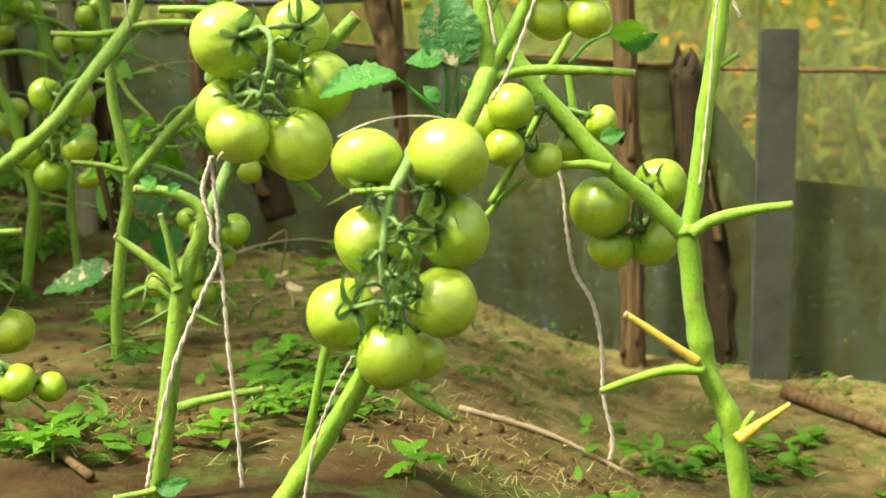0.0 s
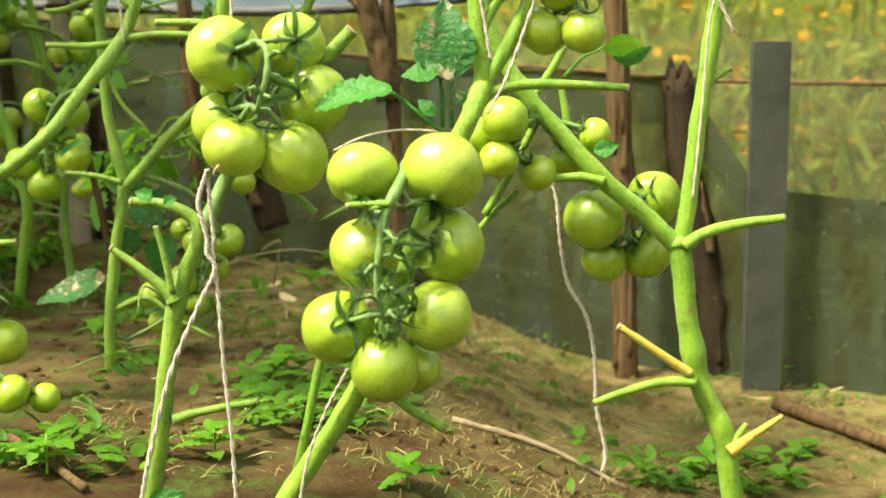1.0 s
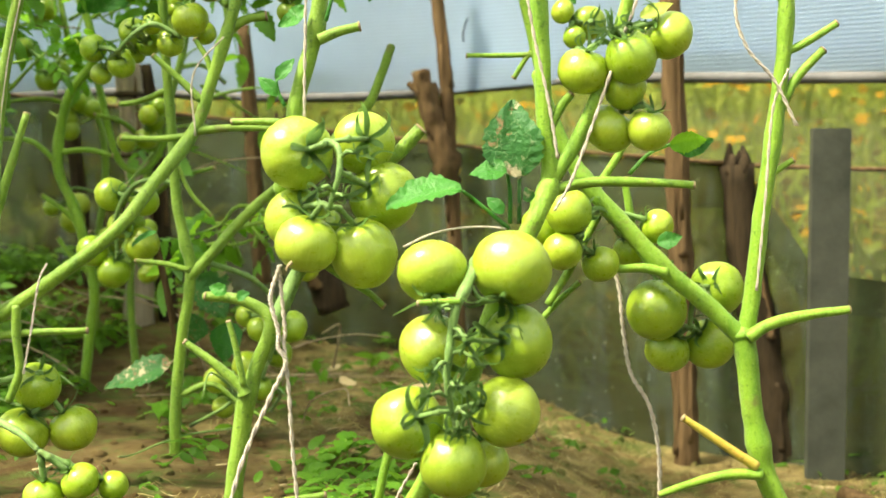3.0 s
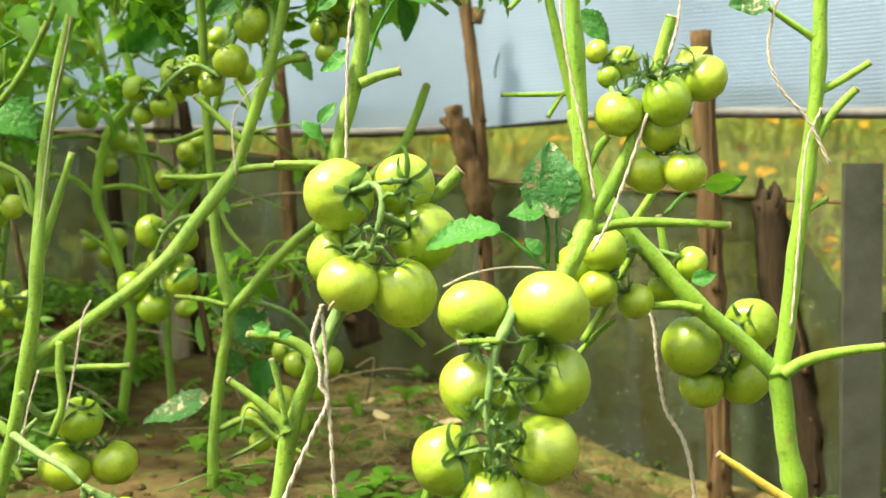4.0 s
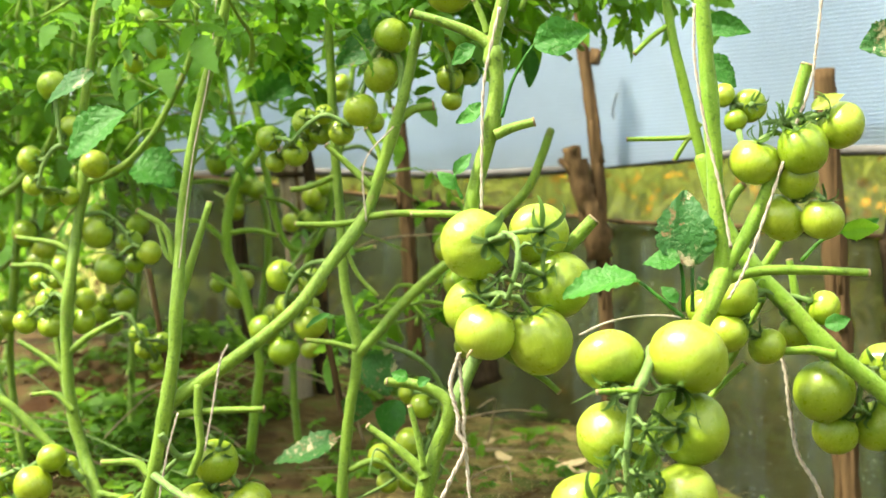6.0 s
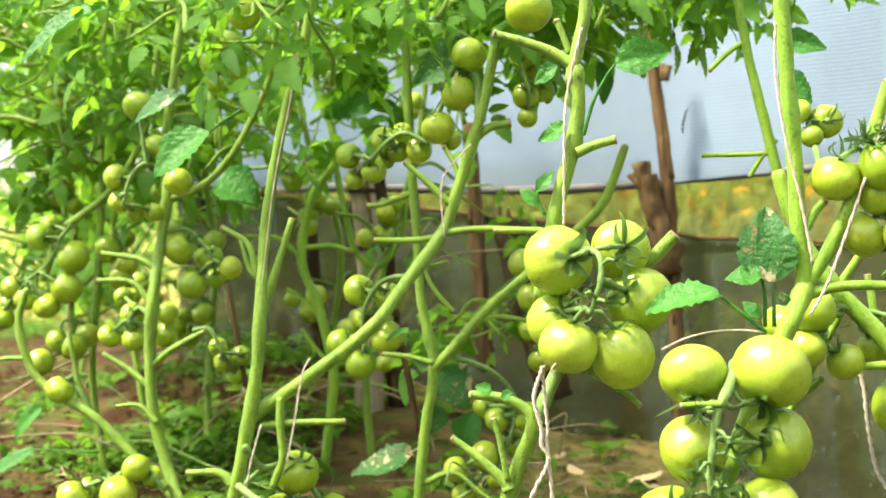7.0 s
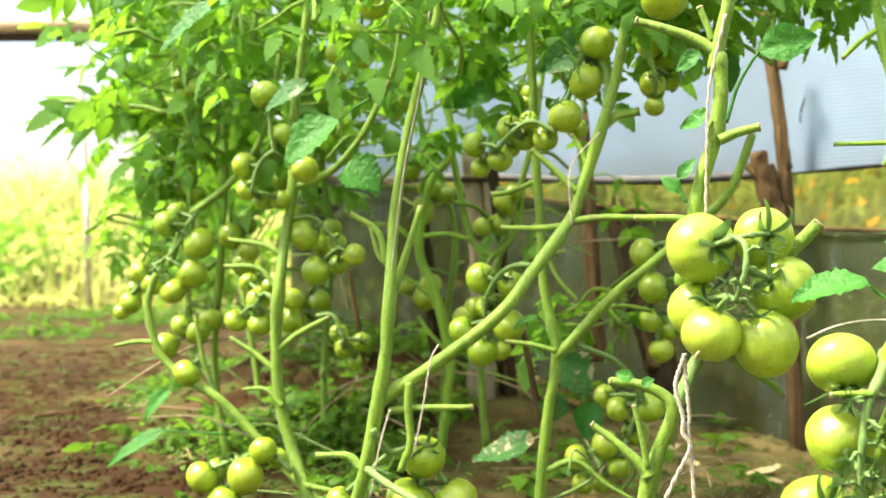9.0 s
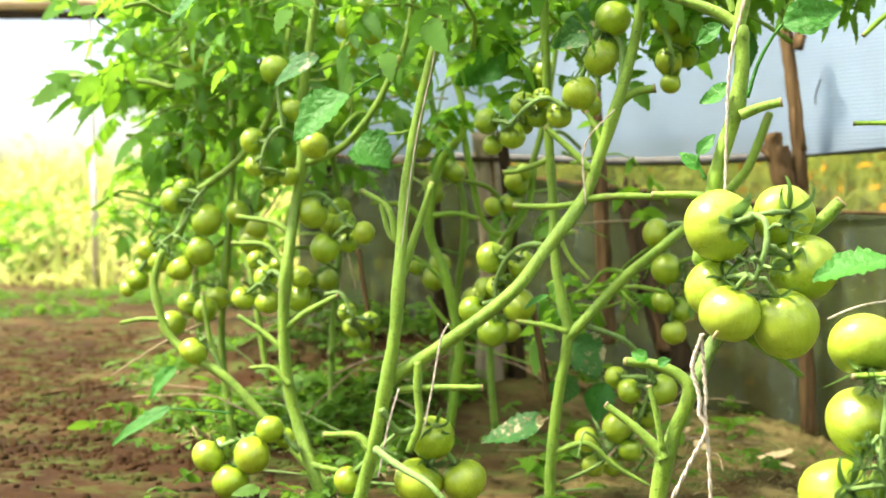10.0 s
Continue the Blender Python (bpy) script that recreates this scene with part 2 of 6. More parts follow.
NET = film_material("insect_net", (0.30, 0.30, 0.25), 0.87, 0.6, 60.0, seen=(0.63, 0.67, 0.50))
FOLD = simple_material("dusty_fold", (0.065, 0.063, 0.052), (0.15, 0.148, 0.132), 9.0, 0.7)
LOW_FILM = film_material("dusty_low_film", (0.120, 0.150, 0.082), 0.50, 0.45, 0, True, (0.56, 0.60, 0.42))


# ---------------------------------------------------------------- mesh helpers
class Soup:
    """Gathers points and faces, then makes one mesh of them."""

    def __init__(self):
        self.v, self.f, self.n = [], [], 0

    def add(self, verts, faces, m=None):
        a = np.asarray(verts, float)
        if m is not None:
            mm = np.array(m)
            a = a @ mm[:3, :3].T + mm[:3, 3]
        self.v.append(a)
        self.f += [tuple(i + self.n for i in q) for q in faces]
        self.n += len(a)
        return self

    def mesh(self, name, mat, smooth=True):
        me = bpy.data.meshes.new(name)
        me.from_pydata(np.concatenate(self.v).tolist(), [], self.f)
        me.materials.append(mat)
        if smooth:
            me.polygons.foreach_set("use_smooth", [True] * len(me.polygons))
        me.update()
        return me


def part(name, data, mat, parent, label="", kind=""):
    """A soup or a ready mesh as ONE object under parent."""
    ob = new(name, data.mesh(name, mat) if isinstance(data, Soup) else data)
    ob.parent = parent
    return tagged(ob, label, kind=kind)


def thing(name, at, label, category, group="", kind=""):
    ob = new(name)
    ob.location = at
    ob.empty_display_size = 0.05
    bpy.context.view_layer.update()
    return tagged(ob, label, category, group, kind)


def place(ob, m):
    """World pose for an object under a parent that is only moved."""
    shift = Vector((0, 0, 0))
    p = ob.parent
    while p:
        shift += p.location
        p = p.parent
    ob.matrix_basis = Matrix.Translation(-shift) @ m
    return ob


def smooth_path(points, step=6):
    p = [np.asarray(q, float) for q in points]
    if len(p) < 3:
        return [p[0] + (p[1] - p[0]) * i / step for i in range(step + 1)]
    p = [2 * p[0] - p[1]] + p + [2 * p[-1] - p[-2]]
    out = []
    for i in range(1, len(p) - 2):
        for k in range(step):
            u = k / step
            a, b, c, d = p[i - 1], p[i], p[i + 1], p[i + 2]
            out.append(0.5 * (2 * b + (c - a) * u + (2 * a - 5 * b + 4 * c - d) * u * u + (3 * b - a - 3 * c + d) * u ** 3))
    return out + [p[-2]]


def tube(soup, points, r0, r1, sides=8, step=6, rough=0.06, swell=(), blunt=False):
    """A tapered, slightly uneven round rod along a smooth path, closed at both ends."""
    c = smooth_path(points, step)
    n = len(c)
    verts, faces = [], []
    side = None
    for i, q in enumerate(c):
        d = c[min(i + 1, n - 1)] - c[max(i - 1, 0)]
        d = d / (np.linalg.norm(d) + 1e-9)
        if side is None:
            side = np.cross(d, (0.3, 0.9, 0.2))
        side = side - d * (side @ d)
        side /= np.linalg.norm(side) + 1e-9
        up = np.cross(d, side)
        u = i / (n - 1)
        r = r0 + (r1 - r0) * u
        for at, much in swell:
            r *= 1 + much * math.exp(-((u - at) / 0.035) ** 2)
        for k in range(sides):
            a = 2 * math.pi * k / sides
            rr = r * (1 + rough * noise.noise(Vector((q[0] * 40 + k * 1.7, q[1] * 40, q[2] * 40))))
            verts.append(q + side * rr * math.cos(a) + up * rr * math.sin(a))
    if blunt:
        for end, back in ((0, 1), (n - 1, n - 2)):
            d = c[end] - c[back]
            d = d / (np.linalg.norm(d) + 1e-9)
            rim = verts[:sides] if end == 0 else verts[-sides:]
            ring = [c[end] + (v - c[end]) * 0.62 + d * np.linalg.norm(v - c[end]) * 0.55 for v in rim]
            verts = ring + verts if end == 0 else verts + ring
        n += 2
    for i in range(n - 1):
        for k in range(sides):
            a, b = i * sides + k, i * sides + (k + 1) % sides
            faces.append((a, b, b + sides, a + sides))
    faces.append(tuple(range(sides))[::-1])
    faces.append(tuple((n - 1) * sides + k for k in range(sides)))
    soup.add(verts, faces)
    return c


def local(points, origin):
    o = np.asarray(origin, float)
    return [np.asarray(p, float) - o for p in points]


# ---------------------------------------------------------------- the ground
def smoothstep(a, b, x):
    u = min(max((x - a) / (b - a), 0.0), 1.0)  # a may lie above b
    return u * u * (3 - 2 * u)


def wall_y(x):
    """The line of the side wall, in plan."""
    if x < 0:
        return 2.76 - 0.28 * x
    return 2.76 - 0.62 * x


def ground_z(x, y):
    z = -0.17 * smoothstep(-0.1, 0.5, x)
    z += 0.012 * noise.noise(Vector((x * 3, y * 3, 0))) + 0.009 * noise.noise(Vector((x * 9, y * 9, 3))) + 0.006 * noise.noise(Vector((x * 23, y * 23, 8)))
    z += 0.17 * smoothstep(-0.25, -0.9, x) * smoothstep(-1.8, -1.3, x) * smoothstep(2.1, 3.0, y)
    beyond = max(y - 8.2, (y - wall_y(x) - 0.35) if x > -1.6 else y - 8.2)
    if beyond > 0:
        z += min(beyond * 0.16, 1.5) * smoothstep(0, 1.5, beyond)
    return z


def build_ground():
    s = Soup()
    def axis(lo, hi, near, far):
        out, v = [], 0.0
        while v < hi:
            out.append(v)
            v += near if v < 4 else near * 4 if v < 10 else far
        neg, v = [], -near
        while v > lo:
            neg.append(v)
            v -= near if v > -3 else near * 4 if v > -10 else far
        return sorted(neg) + out + [hi]
    xs, ys = axis(-300, 300, 0.04, 30.0), axis(-300, 600, 0.04, 30.0)
    verts = [(x, y, ground_z(x, y)) for y in ys for x in xs]
    w = len(xs)
    faces = [(j * w + i, j * w + i + 1, (j + 1) * w + i + 1, (j + 1) * w + i) for j in range(len(ys) - 1) for i in range(w - 1)]
    s.add(verts, faces)
    g = new("ground", s.mesh("ground", SOIL))
    tagged(g, "reddish brown dry soil with clods and straw", "ground", kind="structure")


build_ground()


# ---------------------------------------------------------------- side wall, roof
def sheet(name, mat, x0, x1, low, high, off, ripple, label, fold=0.0, step=0.05):
    """A hanging film along the wall line; low and high give its edges at x."""
    s, verts, faces = Soup(), [], []
    n, rows = int((x1 - x0) / step), 10
    for i in range(n + 1):
        x = x0 + (x1 - x0) * i / n
        a, b = low(x), high(x)
        for j in range(rows + 1):
            z = a + (b - a) * j / rows
            y = wall_y(x) + off + ripple * noise.noise(Vector((x * 2.2, z * 1.4, off * 30))) + 0.3 * ripple * noise.noise(Vector((x * 9, z * 5, 7)))
            verts.append((x, y, z))
    for i in range(n):
        for j in range(rows):
            a = i * (rows + 1) + j
            faces.append((a, a + rows + 1, a + rows + 2, a + 1))
    s.add(verts, faces)
    ob = new(name, s.mesh(name, mat))
    sol = ob.modifiers.new("thickness", "SOLIDIFY")
    sol.thickness, sol.use_rim = 0.0012, False
    tagged(ob, label, "greenhouse film", kind="structure")
    if fold:
        r = Soup()
        tube(r, [(x0 + (x1 - x0) * k / 40, wall_y(x0 + (x1 - x0) * k / 40) + off - 0.004, low(x0 + (x1 - x0) * k / 40) + fold * 0.5) for k in range(41)], fold, fold, 8, 2, 0.4)
        part("rolled_edge", r, FOLD, ob, "rolled lower edge of the film")
    return ob


def low_top(x):
    return 0.50 - 0.12 * x if x < 0 else 0.50 - 0.08 * x - 0.21 * smoothstep(0.60, 0.78, x)


sheet("wall_upper_film", FILM, -1.42, 4.9, lambda x: 0.63 + 0.012 * math.sin(x * 5), lambda x: 2.25, 0.06, 0.05, "milky white ribbed greenhouse film with a rolled edge", fold=0.012)
sheet("wall_net", NET, -1.42, 4.9, lambda x: min(low_top(x) - 0.08, 0.36), lambda x: 0.70, 0.085, 0.015, "fine see-through insect net below the film")
sheet("wall_lower_film", LOW_FILM, -1.42, 4.9, lambda x: ground_z(x, wall_y(x)) - 0.02, low_top, 0.03, 0.03, "dusty grey lower film hanging to the soil", fold=0.010)


def wall_wire():
    """The slack wire with rolled cloth that the lower film hangs from."""
    s = Soup()
    pts = []
    for k in range(64):
        x = -1.42 + 6.3 * k / 63
        z = low_top(x) + 0.004 if x < 0.05 else 0.496 - 0.06 * x + 0.006 * math.sin(x * 7)
        pts.append((x, wall_y(x) + 0.015, z))
    tube(s, pts, 0.0050, 0.0050, 7, 2, 0.8)
    tagged(new("wall_wire", s.mesh("wall_wire", WOOD)), "grey rolled cloth on a wire along the wall", "wire", kind="structure")


wall_wire()


def end_wall(name, a, b, label):
    """A plain film wall between two points of the plan."""
    s, verts, faces = Soup(), [], []
    n = 30
    for i in range(n + 1):
        u = i / n
        x, y = a[0] + (b[0] - a[0]) * u, a[1] + (b[1] - a[1]) * u
        for z in (-0.3, 0.6, 1.4, 2.35):
            w = 0.04 * noise.noise(Vector((x * 1.5, y * 1.5, z)))
            verts.append((x + w, y + w, z))
    for i in range(n):
        for j in range(3):
            k = i * 4 + j
            faces.append((k, k + 4, k + 5, k + 1))
    s.add(verts, faces)
    ob = new(name, s.mesh(name, FILM))
    ob.modifiers.new("thickness", "SOLIDIFY").thickness = 0.0012
    tagged(ob, label, "greenhouse film", kind="structure")


end_wall("wall_back", (-7.4, -4.9), (4.9, -4.9), "milky film closing the back of the greenhouse")
end_wall("wall_left", (-7.4, 6.6), (-7.4, -4.9), "milky film along the far side of the path")
end_wall("wall_right", (4.9, -4.9), (4.9, -0.25), "milky film closing the end of the bed")


def build_roof():
    s = Soup()
    verts, faces = [], []
    n = 24
    for i in range(n + 1):
        x = -7.5 + 12.5 * i / n
        for j in range(n + 1):
            y = -5 + 11.7 * j / n
            verts.append((x, y, 2.32 + 0.25 * math.cos((x + 1.2) * 0.3) + 0.03 * math.sin(y * 2.2)))
    for i in range(n):
        for j in range(n):
            a = i * (n + 1) + j
            faces.append((a, a + n + 1, a + n + 2, a + 1))
    s.add(verts, faces)
    ob = new("ceiling", s.mesh("ceiling", ROOF_FILM))
    tagged(ob, "translucent greenhouse roof film", "roof", kind="structure")


build_roof()


def stake(points, r0, r1, mat, label, name="wooden_stake", branch=None):
    o = points[0]
    t = thing(name, o, label, "stake", "stakes along the film wall")
    s = Soup()
    tube(s, local(points, o), r0, r1, 9, 6, 0.3)
    part("pole", s, mat, t)
    if branch:
        for pts, a, b in branch:
            s = Soup()
            tube(s, local(pts, o), a, b, 7, 5, 0.8)
            part("broken_limb", s, mat, t, "splintered stub of a broken limb")
    # strips of bark that still cling to the pole
    r = random.Random(int(abs(points[1][0]) * 997))
    c = smooth_path(points, 6)
    n = len(c) - 1
    for k in range(5):
        i0 = int(n * r.uniform(0.0, 0.7))
        i1 = min(n, i0 + max(2, int(n * r.uniform(0.15, 0.4))))
        g = r.uniform(3.4, 6.0)
        rad = [r0 + (r1 - r0) * i / n for i in (i0, (i0 + i1) // 2, i1)]
        way = [np.array((math.cos(g + 0.2 * j), math.sin(g + 0.2 * j), 0)) * rad[j] * 0.86 for j in range(3)]
        s = Soup()
        tube(s, local([c[i0] + way[0], c[(i0 + i1) // 2] + way[1], c[i1] + way[2]], o), r0 * r.uniform(0.22, 0.40), r0 * 0.12, 6, 5, 0.6)
        part("bark_strip", s, WOOD if mat is not WOOD and k % 2 else mat, t)
    if "top" in label:
        # torn fibres at the broken head
        end = Vector(points[-1])
        for k in range(5):
            a = 1.257 * k
            foot = end + Vector((math.cos(a), math.sin(a), 0)) * r1 * 0.55 - Vector((0, 0, 0.02))
            s = Soup()
            tube(s, local([foot, foot + Vector((0.002 * k, 0, 0.03)), foot + Vector((0.004, 0.003 * k, 0.034 + 0.008 * ((k * 2) % 5)))], o), r1 * 0.42, r1 * 0.10, 6, 3, 0.5)
            part("splinter", s, mat, t)
    return t


# ---------------------------------------------------------------- tomatoes, leaves
def tomato_mesh(seed, flat, skin):
    r = random.Random(seed)
    lobes, depth, ph = r.choice((5, 6, 7)), r.uniform(0.008, 0.035), r.uniform(0, 6)
    v, f = [], []
    nu, nv = 28, 18
    for j in range(nv + 1):
        th = math.pi * j / nv
        for i in range(nu):
            a = 2 * math.pi * i / nu
            rr = 1 - depth * (0.5 + 0.5 * math.cos(lobes * a + ph)) * math.sin(th) ** 0.5 * (1.3 if th < 1.5 else 0.6)
            rr *= 1 + 0.035 * noise.noise(Vector((math.cos(a) * 1.3 + seed, math.sin(a) * 1.3, math.cos(th) * 1.3)))
            x, z = math.sin(th), math.cos(th) * flat
            dimple = 0.16 * math.exp(-(th / 0.38) ** 2) + 0.03 * math.exp(-((math.pi - th) / 0.3) ** 2) * -1
            v.append((rr * x * math.cos(a), rr * x * math.sin(a), rr * (z - dimple)))
    for j in range(nv):
        for i in range(nu):
            f.append((j * nu + i, (j + 1) * nu + i, (j + 1) * nu + (i + 1) % nu, j * nu + (i + 1) % nu))
    me = Soup().add(v, f).mesh("tomato", skin)
    return me


TOMATOES = [tomato_mesh(k, fl, TOMATO) for k, fl in enumerate((0.93, 0.97, 0.9, 1.0, 0.88))]
GREEN_TOMATOES = [tomato_mesh(k, fl, TOMATO_GREEN) for k, fl in enumerate((0.93, 0.97, 0.9, 1.0, 0.88))]


def calyx_mesh(seed):
    """Five or six long sepals that bend away from the fruit and curl at their tips."""
    r = random.Random(seed)
    s = Soup()
    count = 5 + seed % 2
    for k in range(count):
        a = 2 * math.pi * k / count + r.uniform(-0.3, 0.3)
        ln, up, curl, sway = r.uniform(0.85, 1.45), r.uniform(0.0, 1.4), r.uniform(-6.5, 6.0), r.uniform(-1.1, 1.1)
        v, f = [], []
        n = 11
        d, z = 0.05, 0.04
        for i in range(n + 1):
            u = i / n
            w = 0.084 * (1 - u) ** 0.6 * (0.6 + 0.8 * min(u * 3, 1))
            aa = a + sway * u * u
            for q, dz in ((-1, 0.06), (0, 0), (1, 0.06)):
                v.append((d * math.cos(aa) - q * w * math.sin(aa), d * math.sin(aa) + q * w * math.cos(aa), z + dz * (1 - u)))
            g = 0.2 + (up - 0.2) * min(u * 2, 1) + curl * max(0, u - 0.4) ** 1.2
            d += ln / n * math.cos(g)
            z += ln / n * math.sin(g)
        for i in range(n):
            for q in (0, 1):
                f.append((i * 3 + q, i * 3 + q + 1, i * 3 + q + 4, i * 3 + q + 3))
        s.add(v, f)
    tube(s, [(0, 0, -0.02), (0, 0, 0.08), (0.01, 0, 0.16)], 0.11, 0.085, 7, 3)
    return s.mesh("calyx", SEPAL)


CALYXES = [calyx_mesh(k) for k in range(8)]


def aim(at, axis, size, spin=0.0):
    q = Vector(axis).to_track_quat("Z", "Y").to_matrix().to_4x4()
    return Matrix.Translation(at) @ q @ Matrix.Rotation(spin, 4, "Z") @ Matrix.Diagonal((size, size, size, 1))


def truss(plant, stalk, fruit, thick=0.0035, mat=None, seed=0, label="", axes=None, withered=(), tall={}, top=1.0, tips=(), pale=False):
    """A truss: a bent stalk and the tomatoes that hang on it, each with its calyx; tall: how long a fruit is; tips: dry blossom ends."""
    r = random.Random(seed + len(fruit) * 7 + int(abs(fruit[0][0]) * 1000))
    path = smooth_path(stalk, 8)
    s = Soup()
    o = plant.location
    tube(s, local(stalk, o), thick * top, thick * 0.7, 8, 6, 0.15, [(0.3, 0.25), (0.6, 0.25)])
    spots = []
    for k, (x, y, z, rad) in enumerate(fruit):
        c = np.array((x, y, z))
        if axes and k in axes:
            ax = np.array(axes[k], float)
            near = min(path, key=lambda p: np.linalg.norm(p - c - ax * rad))
        else:
            near = min(path, key=lambda p: np.linalg.norm(p - c) + 0.6 * abs(p[2] - c[2] - rad * 0.6))
            ax = near - c
            ax = ax / (np.linalg.norm(ax) + 1e-6) + np.array((r.uniform(-0.2, 0.2), r.uniform(-0.35, 0.05), r.uniform(0.0, 0.4)))
        ax = ax / np.linalg.norm(ax)
        head = c + ax * rad * 0.86 * tall.get(k, 1.0)
        mid = (head + near) / 2 + ax * rad * 0.28
        tube(s, local([near, mid, head], o), thick * 0.7, thick * 0.8, 7, 6, 0.15, [(0.5, 0.6)])
        spots.append((c, ax, rad, head, tall.get(k, 1.0)))
    st = part("truss", s, mat or STEM_DARK, plant, label)
    for c, ax, rad, head, length in spots:
        place(part("tomato", (TOMATOES if pale else GREEN_TOMATOES)[r.randrange(5)], TOMATO, st), aim(c, ax, rad * 1.02, r.uniform(0, 6)) @ Matrix.Diagonal((r.uniform(0.96, 1.03), r.uniform(0.96, 1.03), r.uniform(0.95, 1.06) * length, 1)))
        place(part("calyx", CALYXES[r.randrange(8)], SEPAL, st), aim(head - ax * rad * 0.08, ax, rad * r.uniform(0.9, 1.15), r.uniform(0, 6)))
    for a, e in tips:
        w = Soup()
        a, e = np.array(a), np.array(e)
        tube(w, local([a, (a + e) / 2 + (e - a)[[2, 1, 0]] * 0.2, e], o), 0.0016, 0.0007, 5, 4, 0.5)
        part("blossom_end", w, CUT, st, "dry brown blossom end")
    for u, ax, size in withered:
        q, ax = path[int(u * (len(path) - 1))], Vector(ax).normalized()
        e = q + np.array(ax) * size * 1.1
        w = Soup()
        tube(w, local([q, (q + e) / 2 + np.array((0, 0, size * 0.2)), e], o), thick * 0.6, thick * 0.55, 6, 4, 0.2, [(0.5, 0.5)])
        arm = part("pedicel", w, mat or STEM_DARK, st)
        place(part("calyx", CALYXES[r.randrange(8)], SEPAL, arm, "withered flower calyx"), aim(e, ax, size, r.uniform(0, 6)))
    return st


def leaflet(length, width, teeth, droop, seed):
    """One leaflet from the origin along +x; a folded, toothed blade."""
    r = random.Random(seed)
    v, f, n = [], [], 11
    for i in range(n + 1):
        u = i / n
        w = width * (math.sin(math.pi * min(u * 0.93 + 0.04, 1)) ** 0.75) * (1 - 0.35 * u)
        w *= 1 + (teeth if i % 2 else -teeth) * (1 - u * 0.4)
        z = -droop * u * u * length
        for q, lift in ((-1.0, 0.16), (-0.5, 0.11), (0, 0), (0.5, 0.11), (1.0, 0.16)):
            v.append((u * length - abs(q) * w * 0.18 * (i % 2), q * w, z + lift * w + 0.06 * width * abs(q) * math.cos(i * math.pi) + 0.04 * width * r.uniform(-1, 1)))
    for i in range(n):
        for q in range(4):
            f.append((i * 5 + q, i * 5 + q + 1, i * 5 + q + 6, i * 5 + q + 5))
    return v, f


def broad_leaf(length, width, seed, lobes=1.0):
    """A single blade with uneven teeth, a sunk midrib and raised quilting between the veins."""
    r = random.Random(seed)
    v, f, n, m = [], [], 30, 4
    ph, amp = r.uniform(0, 6), [r.uniform(0.02, 0.13) * lobes for _ in range(12)]
    bow = r.uniform(-0.12, 0.12)
    for i in range(n + 1):
        u = i / n
        base = width * math.sin(math.pi * min(u * 0.95 + 0.03, 1)) ** 0.8 * (1 - 0.4 * u)
        for j in range(-m, m + 1):
            q = j / m
            k = int(u * 9 + (3 if q < 0 else 0)) % 12
            cut = (u * 9 + (0.4 if q < 0 else 0)) % 1.0
            w = base * (1 + amp[k] * (0.5 - abs(cut - 0.3) * 1.6) + 0.05 * math.sin(u * 17 + ph + q))
            vein = math.cos(2 * math.pi * (u * 7 - abs(q) * 1.6))
            z = 0.3 * w * abs(q) - 0.22 * u * u * length + 0.035 * width * vein * abs(q) + 0.10 * width * math.sin(u * 5 + ph + 2 * q) * abs(q)
            v.append((u * length - 0.05 * abs(q) * w * cut, q * w + bow * length * math.sin(math.pi * u), z))
    s = 2 * m + 1
    for i in range(n):
        for j in range(2 * m):
            f.append((i * s + j, i * s + j + 1, (i + 1) * s + j + 1, (i + 1) * s + j))
    return v, f


def compound_leaf(seed, pairs=3, size=1.0):
    """A tomato leaf: a stalk with paired lobed leaflets and a larger one at the tip; about one unit long."""
    r = random.Random(seed)
    s = Soup()
    bend = r.uniform(0.15, 0.5)
    def at(u):
        return np.array((u * 0.7, 0.05 * math.sin(u * 3 + seed), 0.12 * math.sin(u * 2.2) - bend * u * u * 0.5))
    tube(s, [at(0), at(0.33), at(0.66), at(1)], 0.012, 0.006, 5, 2)
    spots = [(1.0, 0.0, 0.36)]
    for k in range(pairs):
        u = 0.32 + 0.62 * k / max(pairs - 1, 1) * 0.9
        for sgn in (-1, 1):
            spots.append((u + r.uniform(-0.04, 0.04), sgn * r.uniform(0.9, 1.3), r.uniform(0.2, 0.32)))
            if r.random() < 0.4:
                spots.append((u + 0.1, sgn * 1.4, 0.09))
    for u, a, ln in spots:
        v, f = leaflet(ln, ln * r.uniform(0.27, 0.36), 0.16, r.uniform(0.15, 0.6), r.randrange(9999))
        m = Matrix.Translation(at(u)) @ Matrix.Rotation(a, 4, "Z") @ Matrix.Rotation(r.uniform(-0.2, 0.45), 4, "Y") @ Matrix.Rotation(r.uniform(-0.5, 0.5), 4, "X")
        s.add(v, f, m)
    return np.concatenate(s.v), s.f


LEAVES = [compound_leaf(k, 2 + k % 3) for k in range(7)]
LEAFLETS = [leaflet(1.0, w, 0.13, d, k) for k, (w, d) in enumerate(((0.30, 0.3), (0.36, 0.5), (0.26, 0.15)))]


LEAF_MESHES = [Soup().add(v, f).mesh("leaf", LEAF) for v, f in LEAVES]


def stalk_mesh(bow):
    s = Soup()
    tube(s, [(0, 0, 0), (-0.3, 0.04 * bow, -0.03), (-0.65, 0.03 * bow, -0.12 * bow), (-1.0, 0, -0.3)], 0.022, 0.045, 6, 4, 0.1)
    return s.mesh("leaf_stalk", STEM_LIGHT)


STALKS = [stalk_mesh(k) for k in (-1.0, 0.3, 1.2)]


